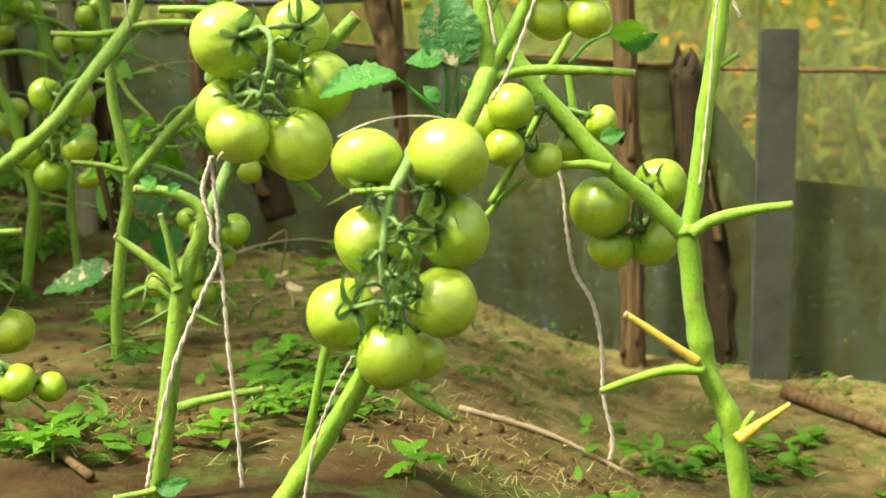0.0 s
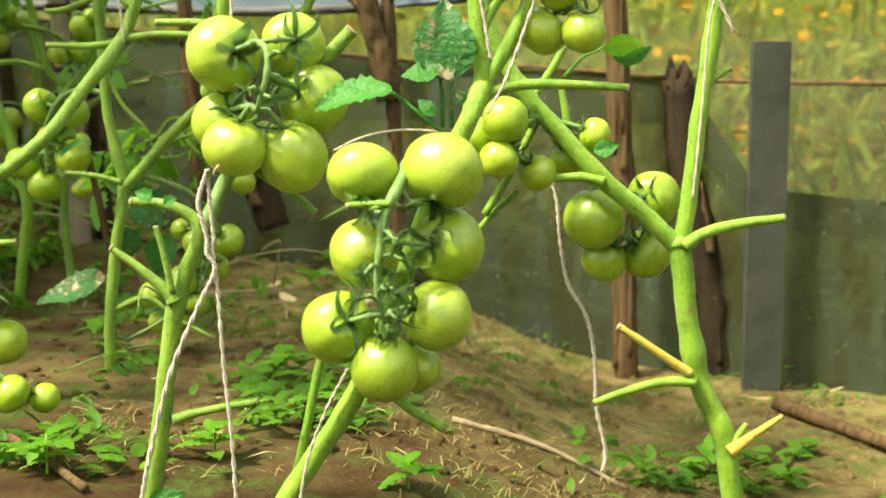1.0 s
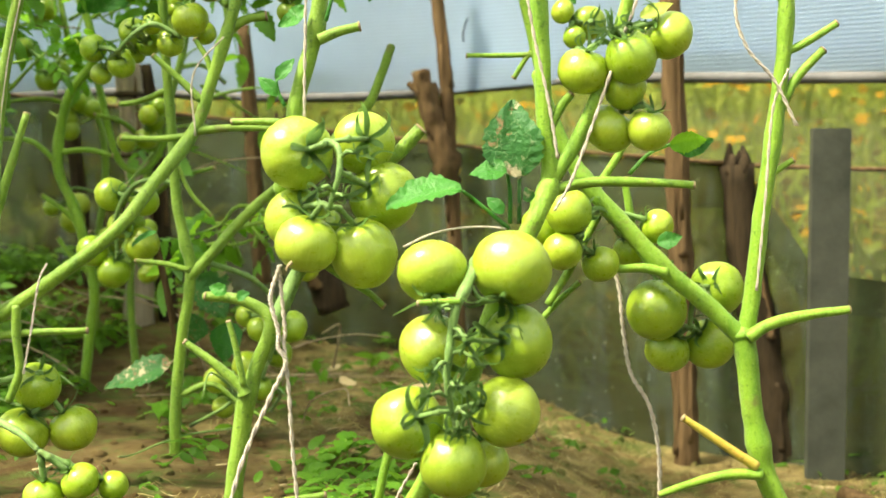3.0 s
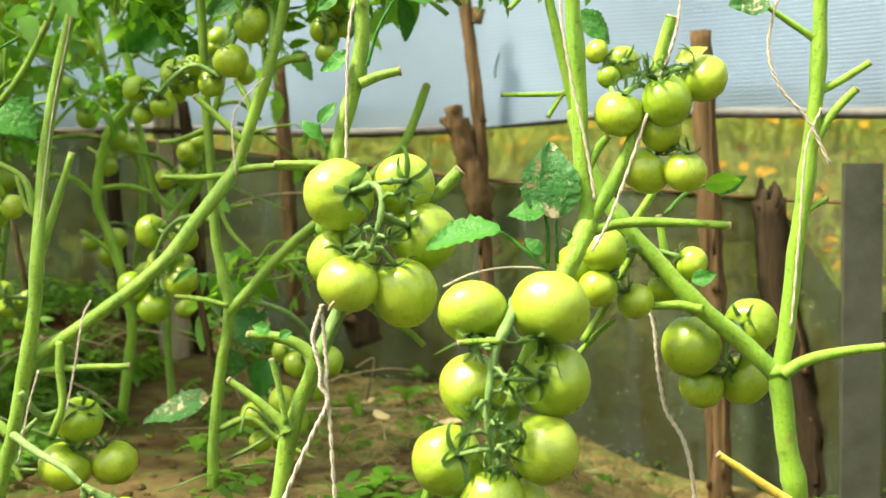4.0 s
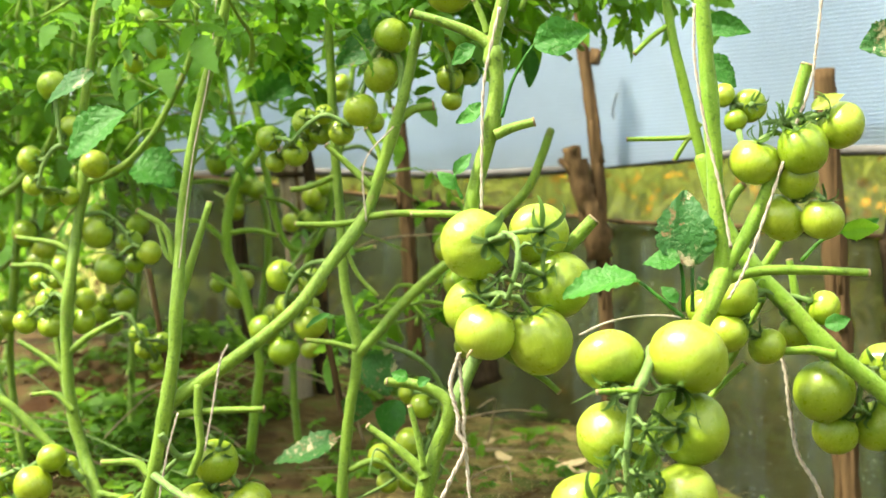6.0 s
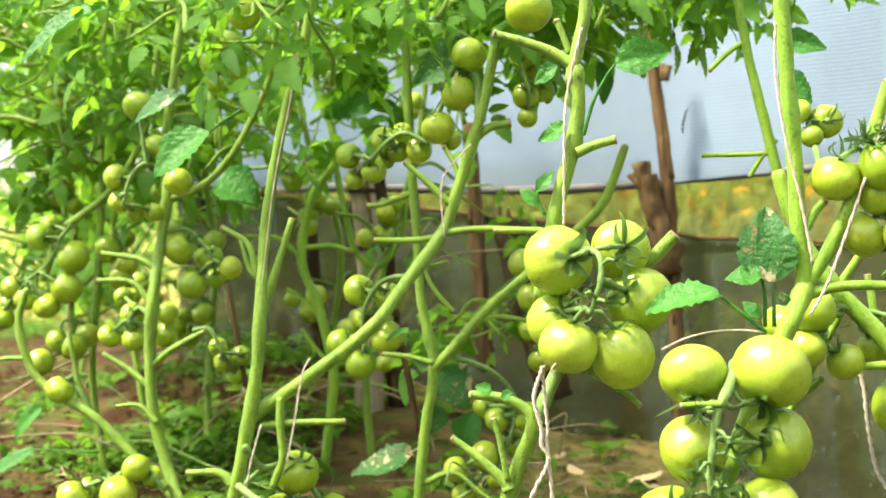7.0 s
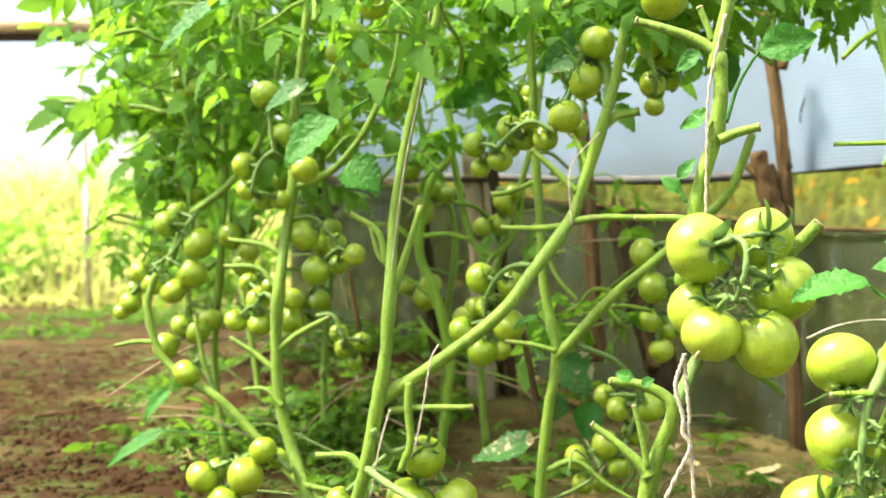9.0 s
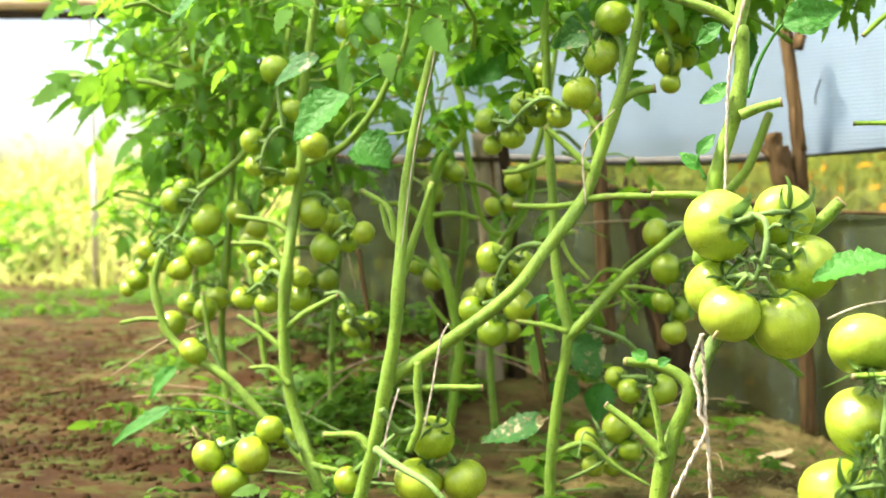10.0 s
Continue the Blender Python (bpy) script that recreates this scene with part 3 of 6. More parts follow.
def foliage(plant, blobs, seed, size=(0.085, 0.16)):
    """Compound leaves, each its own part: blobs of (centre, radii, count); they point outwards and hang."""
    r = random.Random(seed)
    o = Vector(plant.location)
    for c, rad, count in blobs:
        for _ in range(int(count * 1.3)):
            while True:
                d = Vector((r.uniform(-1, 1), r.uniform(-1, 1), r.uniform(-1, 1)))
                if 0.1 < d.length < 1:
                    break
            p = Vector(c) + Vector((d.x * rad[0], d.y * rad[1], d.z * rad[2])) - o
            yaw = math.atan2(d.y, d.x) + r.gauss(0, 0.9)
            m = Matrix.Translation(p) @ Matrix.Rotation(yaw, 4, "Z") @ Matrix.Rotation(r.uniform(-0.5, 0.8), 4, "Y") @ Matrix.Rotation(r.gauss(0, 0.5), 4, "X")
            k = r.uniform(*size)
            leaf = part("leaf", LEAF_MESHES[r.randrange(len(LEAF_MESHES))], LEAF, plant)
            leaf.matrix_basis = m @ Matrix.Diagonal((k, k, k, 1))
            if r.random() < 0.5:
                stalk = part("leaf_stalk", STALKS[r.randrange(3)], STEM_LIGHT, plant)
                stalk.matrix_basis = m @ Matrix.Rotation(r.gauss(0, 0.3), 4, "Y") @ Matrix.Diagonal((r.uniform(0.08, 0.17), 0.09, 0.09, 1))


def single_leaf(plant, base, tip, width, mat=None, seed=0, twist=0.0, name="leaf", label="", stalk=None, lobes=1.7):
    """One leaf blade from base to tip, facing the viewer more or less; stalk joins it to the stem."""
    b, t = Vector(base), Vector(tip)
    d = t - b
    side = d.cross(Vector((0.1, -1.0, 0.5))).normalized()
    up = side.cross(d).normalized()
    ln = d.length
    m = Matrix.Translation(b - Vector(plant.location)) @ Matrix((d.normalized(), side, up)).transposed().to_4x4() @ Matrix.Rotation(twist, 4, "X")
    v, f = broad_leaf(ln, width, seed, lobes)
    s = Soup().add(v, f, m)
    if stalk:
        tube(s, local(stalk, plant.location), 0.0022, 0.0016, 6, 5)
    return part(name, s, mat or LEAF_NEAR, plant, label)


def stem_of(plant, points, r0, r1, name="stem", mat=None, nodes=(), sides=10, label=""):
    mat = mat or PLANT_STEM.get(plant.name)
    s = Soup()
    tube(s, local(points, plant.location), r0 * 0.87, r1 * 0.87, sides, 8, 0.14, [(u, 0.2) for u in nodes], name == "stem")
    return part(name, s, mat or STEM, plant, label)


def cut_cap(ends, r, plant):
    """The dried face of a cut shoot."""
    a, b = Vector(ends[0]), Vector(ends[1])
    d = (b - a).normalized()
    s = Soup()
    tube(s, local([b - d * 0.001, b + d * 0.0012], plant.location), r * 1.06, r * 0.8, 8, 2, 0.5)
    return s


def stub_of(plant, points, r0, r1, mat=None, label="cut side shoot"):
    mat = mat or PLANT_STEM.get(plant.name)
    st = stem_of(plant, points, r0, r1, "side_shoot", mat, (), 8, label)
    part("cut_end", cut_cap(points[-2:], r1, plant), CUT, st, "dried cut end")
    return st


PLANT_STEM = {}


def plant_at(base, label, group="tomato plants in the row", stem=None):
    p = thing("tomato_plant", (base[0], base[1], ground_z(base[0], base[1]) - 0.01), label, "tomato plant", group)
    if stem:
        PLANT_STEM[p.name] = stem
    return p


def twine(points, r=0.0013, label="beige plant twine tied to a tomato stem", twist=True):
    o = points[0]
    s = Soup()
    if twist:
        c = smooth_path(points, 14)
        for ph in (0, math.pi):
            tube(s, local([q + 0.7 * r * np.array((math.cos(i * 0.9 + ph), math.sin(i * 0.9 + ph), 0)) for i, q in enumerate(c)], o), r * 0.75, r * 0.75, 5, 1, 0.2)
    else:
        tube(s, local(points, o), r, r, 6, 8, 0.2)
    t = new("twine", s.mesh("twine", TWINE))
    t.location = o
    return tagged(t, label, "twine", "twines")


# ---------------------------------------------------------------- the two plants in front
def front_plant():
    p = plant_at((-0.096, 0.970, -0.005), "tall tomato plant with a full truss of pale green tomatoes", stem=STEM_LIGHT)
    stem_of(p, [(-0.112, 0.970, -0.031), (-0.087, 0.970, 0.006), (-0.045, 0.970, 0.069), (-0.010, 0.970, 0.125), (0.031, 0.970, 0.224), (0.071, 0.970, 0.333), (0.096, 0.970, 0.384), (0.113, 0.985, 0.421)], 0.0125, 0.0105, nodes=(0.5, 0.97))
    stem_of(p, [(0.101, 0.985, 0.397), (0.112, 0.985, 0.426), (0.106, 0.985, 0.485), (0.102, 0.985, 0.563), (0.095, 0.985, 0.653), (0.088, 0.985, 0.764), (0.085, 0.985, 0.897)], 0.0112, 0.0075, nodes=(0.1, 0.55))
    stem_of(p, [(0.115, 0.985, 0.424), (0.133, 0.985, 0.452), (0.150, 0.985, 0.488), (0.169, 0.985, 0.535), (0.184, 0.985, 0.585)], 0.0085, 0.0072)
    stub_of(p, [(0.178, 0.985, 0.569), (0.189, 0.985, 0.607), (0.194, 0.985, 0.623)], 0.0073, 0.0072)
    stub_of(p, [(0.114, 0.985, 0.412), (0.144, 0.985, 0.420), (0.194, 0.985, 0.421), (0.252, 0.985, 0.418)], 0.0072, 0.0042)
    stub_of(p, [(0.111, 0.985, 0.471), (0.122, 0.985, 0.494), (0.132, 0.985, 0.506)], 0.0055, 0.0050)
    stub_of(p, [(0.017, 0.950, 0.135), (0.041, 0.950, 0.112), (0.074, 0.950, 0.091)], 0.0062, 0.0048)
    stem_of(p, [(-0.094, 1.000, -0.042), (-0.077, 1.000, 0.014), (-0.062, 1.000, 0.078), (-0.048, 1.000, 0.147), (-0.034, 1.000, 0.192)], 0.0062, 0.005, "side_shoot")
    truss(p, [(0.077, 0.970, 0.348), (0.042, 0.930, 0.350), (0.035, 0.890, 0.338), (0.027, 0.868, 0.323), (0.021, 0.862, 0.311), (0.017, 0.860, 0.292), (0.015, 0.858, 0.272), (0.013, 0.858, 0.252), (0.014, 0.860, 0.232), (0.018, 0.864, 0.215), (0.021, 0.872, 0.199)],
          [(-0.001, 0.900, 0.339, 0.032), (0.071, 0.900, 0.342, 0.036), (0.000, 0.925, 0.265, 0.033), (0.077, 0.915, 0.273, 0.034), (-0.024, 0.900, 0.200, 0.034), (0.066, 0.900, 0.211, 0.033), (0.018, 0.885, 0.166, 0.031), (0.048, 0.940, 0.154, 0.023)],
          0.0030, axes={0: (0.15, -0.5, -0.8), 1: (-0.3, -0.4, -0.85), 2: (0.2, -0.75, -0.4), 3: (-0.55, -0.75, 0.1), 4: (0.35, -0.85, 0.35), 5: (-0.75, -0.5, 0.35), 6: (0.05, -0.2, 0.95), 7: (-0.3, 0.3, 0.9)}, seed=4, tall={0: 0.88, 4: 1.03, 5: 1.05, 6: 1.06}, top=1.9, pale=True, tips=(((0.094, 0.900, 0.194), (0.097, 0.898, 0.184)),),
          withered=((0.42, (-0.8, -0.5, 0.1), 0.016), (0.55, (0.8, -0.5, 0.2), 0.017), (0.66, (-0.6, -0.7, -0.3), 0.018), (0.74, (0.7, -0.6, -0.2), 0.020), (0.82, (-0.7, -0.5, 0.2), 0.019), (0.9, (0.6, -0.8, 0.1), 0.018), (0.96, (0.2, -0.9, -0.2), 0.016), (0.36, (-0.9, -0.3, -0.3), 0.020), (0.5, (0.5, -0.8, -0.4), 0.022), (0.62, (0.9, -0.3, -0.1), 0.020), (0.78, (0.3, -0.9, 0.3), 0.021)))
    # the flower stalk that was left at the head of the truss
    stub_of(p, [(0.024, 0.860, 0.316), (0.007, 0.858, 0.316), (-0.013, 0.856, 0.315)], 0.0036, 0.0032)
    truss(p, [(0.184, 0.985, 0.560), (0.172, 0.985, 0.552), (0.178, 1.000, 0.525), (0.192, 1.000, 0.491)],
          [(0.143, 0.985, 0.528, 0.025), (0.188, 0.975, 0.540, 0.025), (0.186, 0.995, 0.512, 0.021), (0.171, 1.005, 0.473, 0.025), (0.208, 0.985, 0.471, 0.021), (0.228, 0.995, 0.564, 0.024), (0.207, 1.015, 0.557, 0.020)], 0.0036,
          axes={0: (0.2, -0.3, 0.9), 1: (-0.3, -0.4, 0.8), 4: (0.1, -0.2, 0.95), 5: (-0.8, -0.4, 0.5)}, seed=9,
          withered=((0.1, (-0.5, -0.7, 0.4), 0.020), (0.2, (0.3, -0.8, 0.6), 0.021), (0.3, (-0.3, -0.9, 0.4), 0.019), (0.05, (-0.9, -0.3, 0.3), 0.019)))
    single_leaf(p, (0.025, 0.930, 0.415), (-0.045, 0.922, 0.410), 0.027, seed=3, twist=-0.5, lobes=2.4, stalk=[(0.071, 0.955, 0.376), (0.051, 0.955, 0.393), (0.035, 0.955, 0.406), (0.027, 0.930, 0.412)])
    single_leaf(p, (0.082, 0.980, 0.426), (0.075, 0.975, 0.500), 0.036, LEAF_SICK, 5, 0.15, lobes=1.5, label="blotched leaf with dry brown patches", stalk=[(0.082, 0.985, 0.380), (0.082, 0.985, 0.405), (0.082, 0.985, 0.426)])
    single_leaf(p, (0.069, 0.970, 0.431), (0.033, 0.968, 0.433), 0.018, seed=6, twist=-0.4, stalk=[(0.073, 0.985, 0.380), (0.073, 0.985, 0.410), (0.070, 0.985, 0.431)])
    single_leaf(p, (0.198, 0.985, 0.580), (0.227, 0.980, 0.597), 0.011, PALE_LEAF, 8, 0.3, "young_leaf", "pale yellow-green young leaf", lobes=0.4)
    single_leaf(p, (0.065, 0.950, 0.391), (0.051, 0.950, 0.407), 0.009, seed=12, name="young_leaf")
    single_leaf(p, (0.091, 0.965, 0.402), (0.088, 0.960, 0.415), 0.008, LEAF_SICK, 13, name="dried_leaf", label="shrivelled brown leaf tip")
    single_leaf(p, (0.239, 1.050, 0.459), (0.278, 1.050, 0.461), 0.014, LEAF, 15, twist=-0.8, stalk=[(0.198, 1.050, 0.429), (0.217, 1.050, 0.449), (0.239, 1.050, 0.459)])


def second_plant():
    p = plant_at((-0.219, 0.980, -0.010), "tomato plant with cut side shoots and a hanging truss")
    arch = stem_of(p, [(-0.228, 0.985, -0.038), (-0.215, 0.985, 0.015), (-0.204, 0.985, 0.084), (-0.196, 0.985, 0.140), (-0.188, 0.985, 0.196), (-0.175, 0.985, 0.241), (-0.164, 0.985, 0.268), (-0.163, 0.985, 0.285), (-0.176, 0.985, 0.298), (-0.198, 0.985, 0.306), (-0.226, 0.985, 0.308)], 0.0125, 0.0056, nodes=(0.42,))
    part("cut_end", cut_cap([(-0.198, 0.985, 0.306), (-0.226, 0.985, 0.308)], 0.0054, p), CUT, arch, "dried cut end")
    stem_of(p, [(-0.170, 0.992, 0.245), (-0.162, 1.000, 0.275), (-0.152, 1.005, 0.298), (-0.141, 1.010, 0.324), (-0.122, 1.015, 0.354)], 0.0092, 0.0085, "side_shoot", STEM_DARK)
    stem_of(p, [(-0.154, 1.010, 0.412), (-0.145, 1.010, 0.463), (-0.136, 1.010, 0.510), (-0.120, 1.010, 0.567), (-0.114, 1.010, 0.616), (-0.116, 1.010, 0.650)], 0.0098, 0.0092, nodes=(0.62, 0.95))
    stem_of(p, [(-0.120, 1.010, 0.637), (-0.118, 1.010, 0.654), (-0.113, 1.010, 0.677), (-0.106, 1.010, 0.711), (-0.102, 1.010, 0.780), (-0.098, 1.010, 0.872)], 0.0094, 0.006)
    stub_of(p, [(-0.121, 1.010, 0.654), (-0.136, 1.010, 0.665), (-0.168, 1.010, 0.679), (-0.202, 1.010, 0.689)], 0.0075, 0.0052)
    stub_of(p, [(-0.123, 1.010, 0.666), (-0.128, 1.010, 0.682), (-0.136, 1.010, 0.701)], 0.0045, 0.004)
    stub_of(p, [(-0.186, 0.975, 0.212), (-0.191, 0.975, 0.220), (-0.217, 0.975, 0.244), (-0.245, 0.975, 0.264)], 0.0085, 0.0040)
    stub_of(p, [(-0.187, 0.972, 0.221), (-0.194, 0.972, 0.259), (-0.201, 0.972, 0.285)], 0.0040, 0.0032)
    stub_of(p, [(-0.190, 0.980, 0.094), (-0.172, 0.980, 0.100), (-0.144, 0.980, 0.106), (-0.108, 0.980, 0.112)], 0.0062, 0.0038)
    stub_of(p, [(-0.115, 1.000, 0.560), (-0.095, 1.000, 0.568), (-0.075, 1.000, 0.573)], 0.0065, 0.0048)
    stub_of(p, [(-0.136, 1.010, 0.478), (-0.168, 1.010, 0.480), (-0.203, 1.010, 0.480)], 0.0050, 0.0042)
    stub_of(p, [(-0.076, 1.020, 0.423), (-0.042, 1.020, 0.446), (-0.015, 1.020, 0.474)], 0.0085, 0.0080)
    stub_of(p, [(-0.112, 1.000, 0.340), (-0.087, 1.000, 0.323), (-0.066, 1.000, 0.310), (-0.051, 1.000, 0.297)], 0.0048, 0.0036)
    stub_of(p, [(-0.201, 0.975, 0.017), (-0.223, 0.975, 0.011), (-0.254, 0.975, 0.005)], 0.0050, 0.0035)
    truss(p, [(-0.132, 1.010, 0.473), (-0.113, 0.970, 0.461), (-0.091, 0.935, 0.454), (-0.088, 0.925, 0.430), (-0.093, 0.925, 0.412), (-0.098, 0.930, 0.396)],
          [(-0.133, 0.970, 0.448, 0.035), (-0.071, 1.000, 0.459, 0.030), (-0.138, 0.990, 0.385, 0.030), (-0.051, 1.000, 0.407, 0.035), (-0.122, 0.950, 0.362, 0.029), (-0.069, 0.970, 0.352, 0.032)], 0.0036,
          axes={0: (0.45, -0.85, 0.1), 1: (0.15, -0.9, 0.1), 2: (0.4, -0.8, 0.4), 3: (-0.45, -0.75, 0.3), 4: (0.25, -0.2, 0.9), 5: (-0.25, -0.35, 0.85)}, seed=3, tall={4: 1.12, 5: 1.10, 2: 1.08}, pale=True, tips=(((-0.133, 0.925, 0.346), (-0.137, 0.918, 0.338)),),
          withered=((0.5, (0.8, -0.4, 0.3), 0.015), (0.8, (-0.6, -0.7, 0.1), 0.017), (0.92, (0.7, -0.6, 0.2), 0.016)))
    single_leaf(p, (-0.074, 0.990, 0.650), (-0.019, 0.985, 0.665), 0.024, seed=31, twist=-0.3, stalk=[(-0.108, 1.000, 0.578), (-0.098, 1.000, 0.612), (-0.085, 1.000, 0.637), (-0.075, 1.000, 0.651)])
    single_leaf(p, (-0.128, 1.000, 0.592), (-0.157, 1.000, 0.576), 0.012, seed=32, name="young_leaf")
    single_leaf(p, (-0.135, 1.000, 0.652), (-0.161, 1.000, 0.636), 0.012, seed=33, name="young_leaf")
    single_leaf(p, (-0.157, 1.000, 0.521), (-0.141, 1.000, 0.543), 0.009, seed=34, name="young_leaf", stalk=[(-0.149, 1.000, 0.495), (-0.155, 1.000, 0.509), (-0.157, 1.000, 0.521)])
    single_leaf(p, (-0.157, 1.000, 0.505), (-0.174, 1.000, 0.525), 0.009, seed=35, name="young_leaf")
    single_leaf(p, (-0.203, 0.970, 0.312), (-0.219, 0.970, 0.320), 0.009, seed=36, name="young_leaf")
    single_leaf(p, (-0.192, 0.970, 0.307), (-0.181, 0.965, 0.314), 0.007, seed=37, name="young_leaf")
    single_leaf(p, (-0.211, 0.960, 0.021), (-0.179, 0.955, 0.030), 0.012, seed=38, name="young_leaf")


def right_plant():
    p = plant_at((0.481, 1.380, -0.173), "bare-stemmed tomato plant with two forked branches", stem=STEM_LIGHT)
    stem_of(p, [(0.494, 1.380, -0.228), (0.472, 1.380, -0.119), (0.456, 1.380, -0.030), (0.425, 1.380, 0.035), (0.408, 1.380, 0.110), (0.396, 1.380, 0.199), (0.392, 1.380, 0.225)], 0.0165, 0.0165, nodes=(0.35, 0.6, 0.98))
    stem_of(p, [(0.394, 1.380, 0.214), (0.344, 1.380, 0.262), (0.285, 1.380, 0.311), (0.237, 1.380, 0.364), (0.197, 1.380, 0.407), (0.165, 1.380, 0.453), (0.139, 1.380, 0.509), (0.125, 1.380, 0.558)], 0.0145, 0.011, nodes=(0.3, 0.62))
    stem_of(p, [(0.392, 1.380, 0.209), (0.402, 1.380, 0.264), (0.415, 1.380, 0.389), (0.428, 1.380, 0.484), (0.440, 1.380, 0.608), (0.443, 1.380, 0.710), (0.451, 1.380, 0.818), (0.454, 1.380, 0.948)], 0.0135, 0.009, nodes=(0.42, 0.6))
    stub_of(p, [(0.394, 1.360, 0.220), (0.422, 1.360, 0.238), (0.471, 1.360, 0.250), (0.523, 1.360, 0.257)], 0.0105, 0.0062)
    stub_of(p, [(0.291, 1.370, 0.303), (0.262, 1.370, 0.309), (0.233, 1.370, 0.308), (0.209, 1.370, 0.308)], 0.0085, 0.0055)
    stub_of(p, [(0.408, 1.360, 0.053), (0.366, 1.360, 0.081), (0.312, 1.360, 0.117)], 0.0085, 0.0055, STEM_DRY, "yellowed cut side shoot")
    stub_of(p, [(0.415, 1.360, 0.043), (0.370, 1.360, 0.043), (0.323, 1.360, 0.031), (0.282, 1.360, 0.016)], 0.0090, 0.0052, None, "pale side shoot")
    stub_of(p, [(0.461, 1.360, -0.051), (0.490, 1.360, -0.030), (0.529, 1.360, -0.003)], 0.0110, 0.0035, STEM_DRY, "dry orange side shoot")
    stub_of(p, [(0.464, 1.370, -0.050), (0.475, 1.370, -0.031), (0.485, 1.370, -0.016)], 0.0060, 0.0045)
    stub_of(p, [(0.435, 1.380, 0.513), (0.456, 1.380, 0.553), (0.489, 1.380, 0.589)], 0.0075, 0.0062)
    stub_of(p, [(0.442, 1.380, 0.586), (0.470, 1.380, 0.600), (0.506, 1.380, 0.622)], 0.0065, 0.0052)
    stub_of(p, [(0.440, 1.380, 0.650), (0.405, 1.380, 0.674), (0.369, 1.380, 0.699)], 0.0060, 0.0040)
    stub_of(p, [(0.421, 1.380, 0.426), (0.439, 1.380, 0.439), (0.453, 1.380, 0.448)], 0.0055, 0.0040)
    stub_of(p, [(0.192, 1.400, 0.396), (0.224, 1.400, 0.443), (0.242, 1.400, 0.475)], 0.0070, 0.0050)
    stub_of(p, [(0.250, 1.400, 0.354), (0.245, 1.400, 0.389), (0.239, 1.400, 0.425)], 0.0070, 0.0055)
    stem_of(p, [(0.141, 1.410, 0.257), (0.168, 1.410, 0.301), (0.193, 1.410, 0.349), (0.209, 1.410, 0.381)], 0.0060, 0.0060, "side_shoot")
    stub_of(p, [(0.134, 1.420, 0.237), (0.158, 1.420, 0.263), (0.184, 1.420, 0.287)], 0.0050, 0.0042)
    truss(p, [(0.348, 1.400, 0.264), (0.346, 1.430, 0.277), (0.337, 1.440, 0.253), (0.334, 1.440, 0.223)], [(0.288, 1.430, 0.249, 0.041), (0.373, 1.460, 0.274, 0.037), (0.308, 1.460, 0.191, 0.031), (0.368, 1.470, 0.199, 0.036)], 0.0050, seed=2, axes={0: (0.3, 0.3, 0.9)})
    truss(p, [(0.207, 1.400, 0.382), (0.185, 1.360, 0.375), (0.177, 1.350, 0.347), (0.182, 1.360, 0.329)], [(0.162, 1.340, 0.382, 0.030), (0.154, 1.340, 0.333, 0.025), (0.131, 1.380, 0.359, 0.025), (0.206, 1.370, 0.314, 0.024), (0.282, 1.400, 0.362, 0.023), (0.250, 1.420, 0.328, 0.023), (0.127, 1.400, 0.364, 0.022)], 0.0050, seed=5)
    truss(p, [(0.181, 1.380, 0.551), (0.186, 1.500, 0.606), (0.178, 1.500, 0.637), (0.204, 1.520, 0.639)], [(0.166, 1.500, 0.653, 0.017), (0.205, 1.530, 0.641, 0.024), (0.182, 1.500, 0.618, 0.016)], 0.0045, seed=6)
    stem_of(p, [(0.147, 1.550, 0.538), (0.123, 1.550, 0.643), (0.102, 1.550, 0.733), (0.082, 1.550, 0.846)], 0.0095, 0.0075)
    stub_of(p, [(0.135, 1.550, 0.599), (0.086, 1.550, 0.598), (0.034, 1.550, 0.598)], 0.0045, 0.0038)
    stub_of(p, [(0.139, 1.550, 0.619), (0.119, 1.550, 0.595), (0.101, 1.550, 0.566)], 0.0045, 0.0038)
    stub_of(p, [(0.094, 1.550, 0.761), (0.070, 1.550, 0.745), (0.045, 1.550, 0.721)], 0.0050, 0.0042)
    foliage(p, [((0.108, 1.580, 0.865), (0.12, 0.10, 0.05), 16)], 33, size=(0.07, 0.12))
    single_leaf(p, (0.142, 1.520, 0.711), (0.182, 1.500, 0.669), 0.022, seed=41, twist=-0.3)
    single_leaf(p, (0.139, 1.520, 0.759), (0.201, 1.500, 0.743), 0.022, seed=44, twist=-0.5)
    single_leaf(p, (0.370, 1.360, 0.714), (0.323, 1.350, 0.695), 0.030, LEAF_SICK, 42, 0.2, label="holed leaf with a dry brown patch")
    single_leaf(p, (0.275, 1.350, 0.343), (0.303, 1.340, 0.353), 0.014, seed=43, name="young_leaf")
    single_leaf(p, (0.321, 1.500, 0.466), (0.378, 1.500, 0.475), 0.016, seed=45, twist=-0.8)


front_plant()
second_plant()
right_plant()


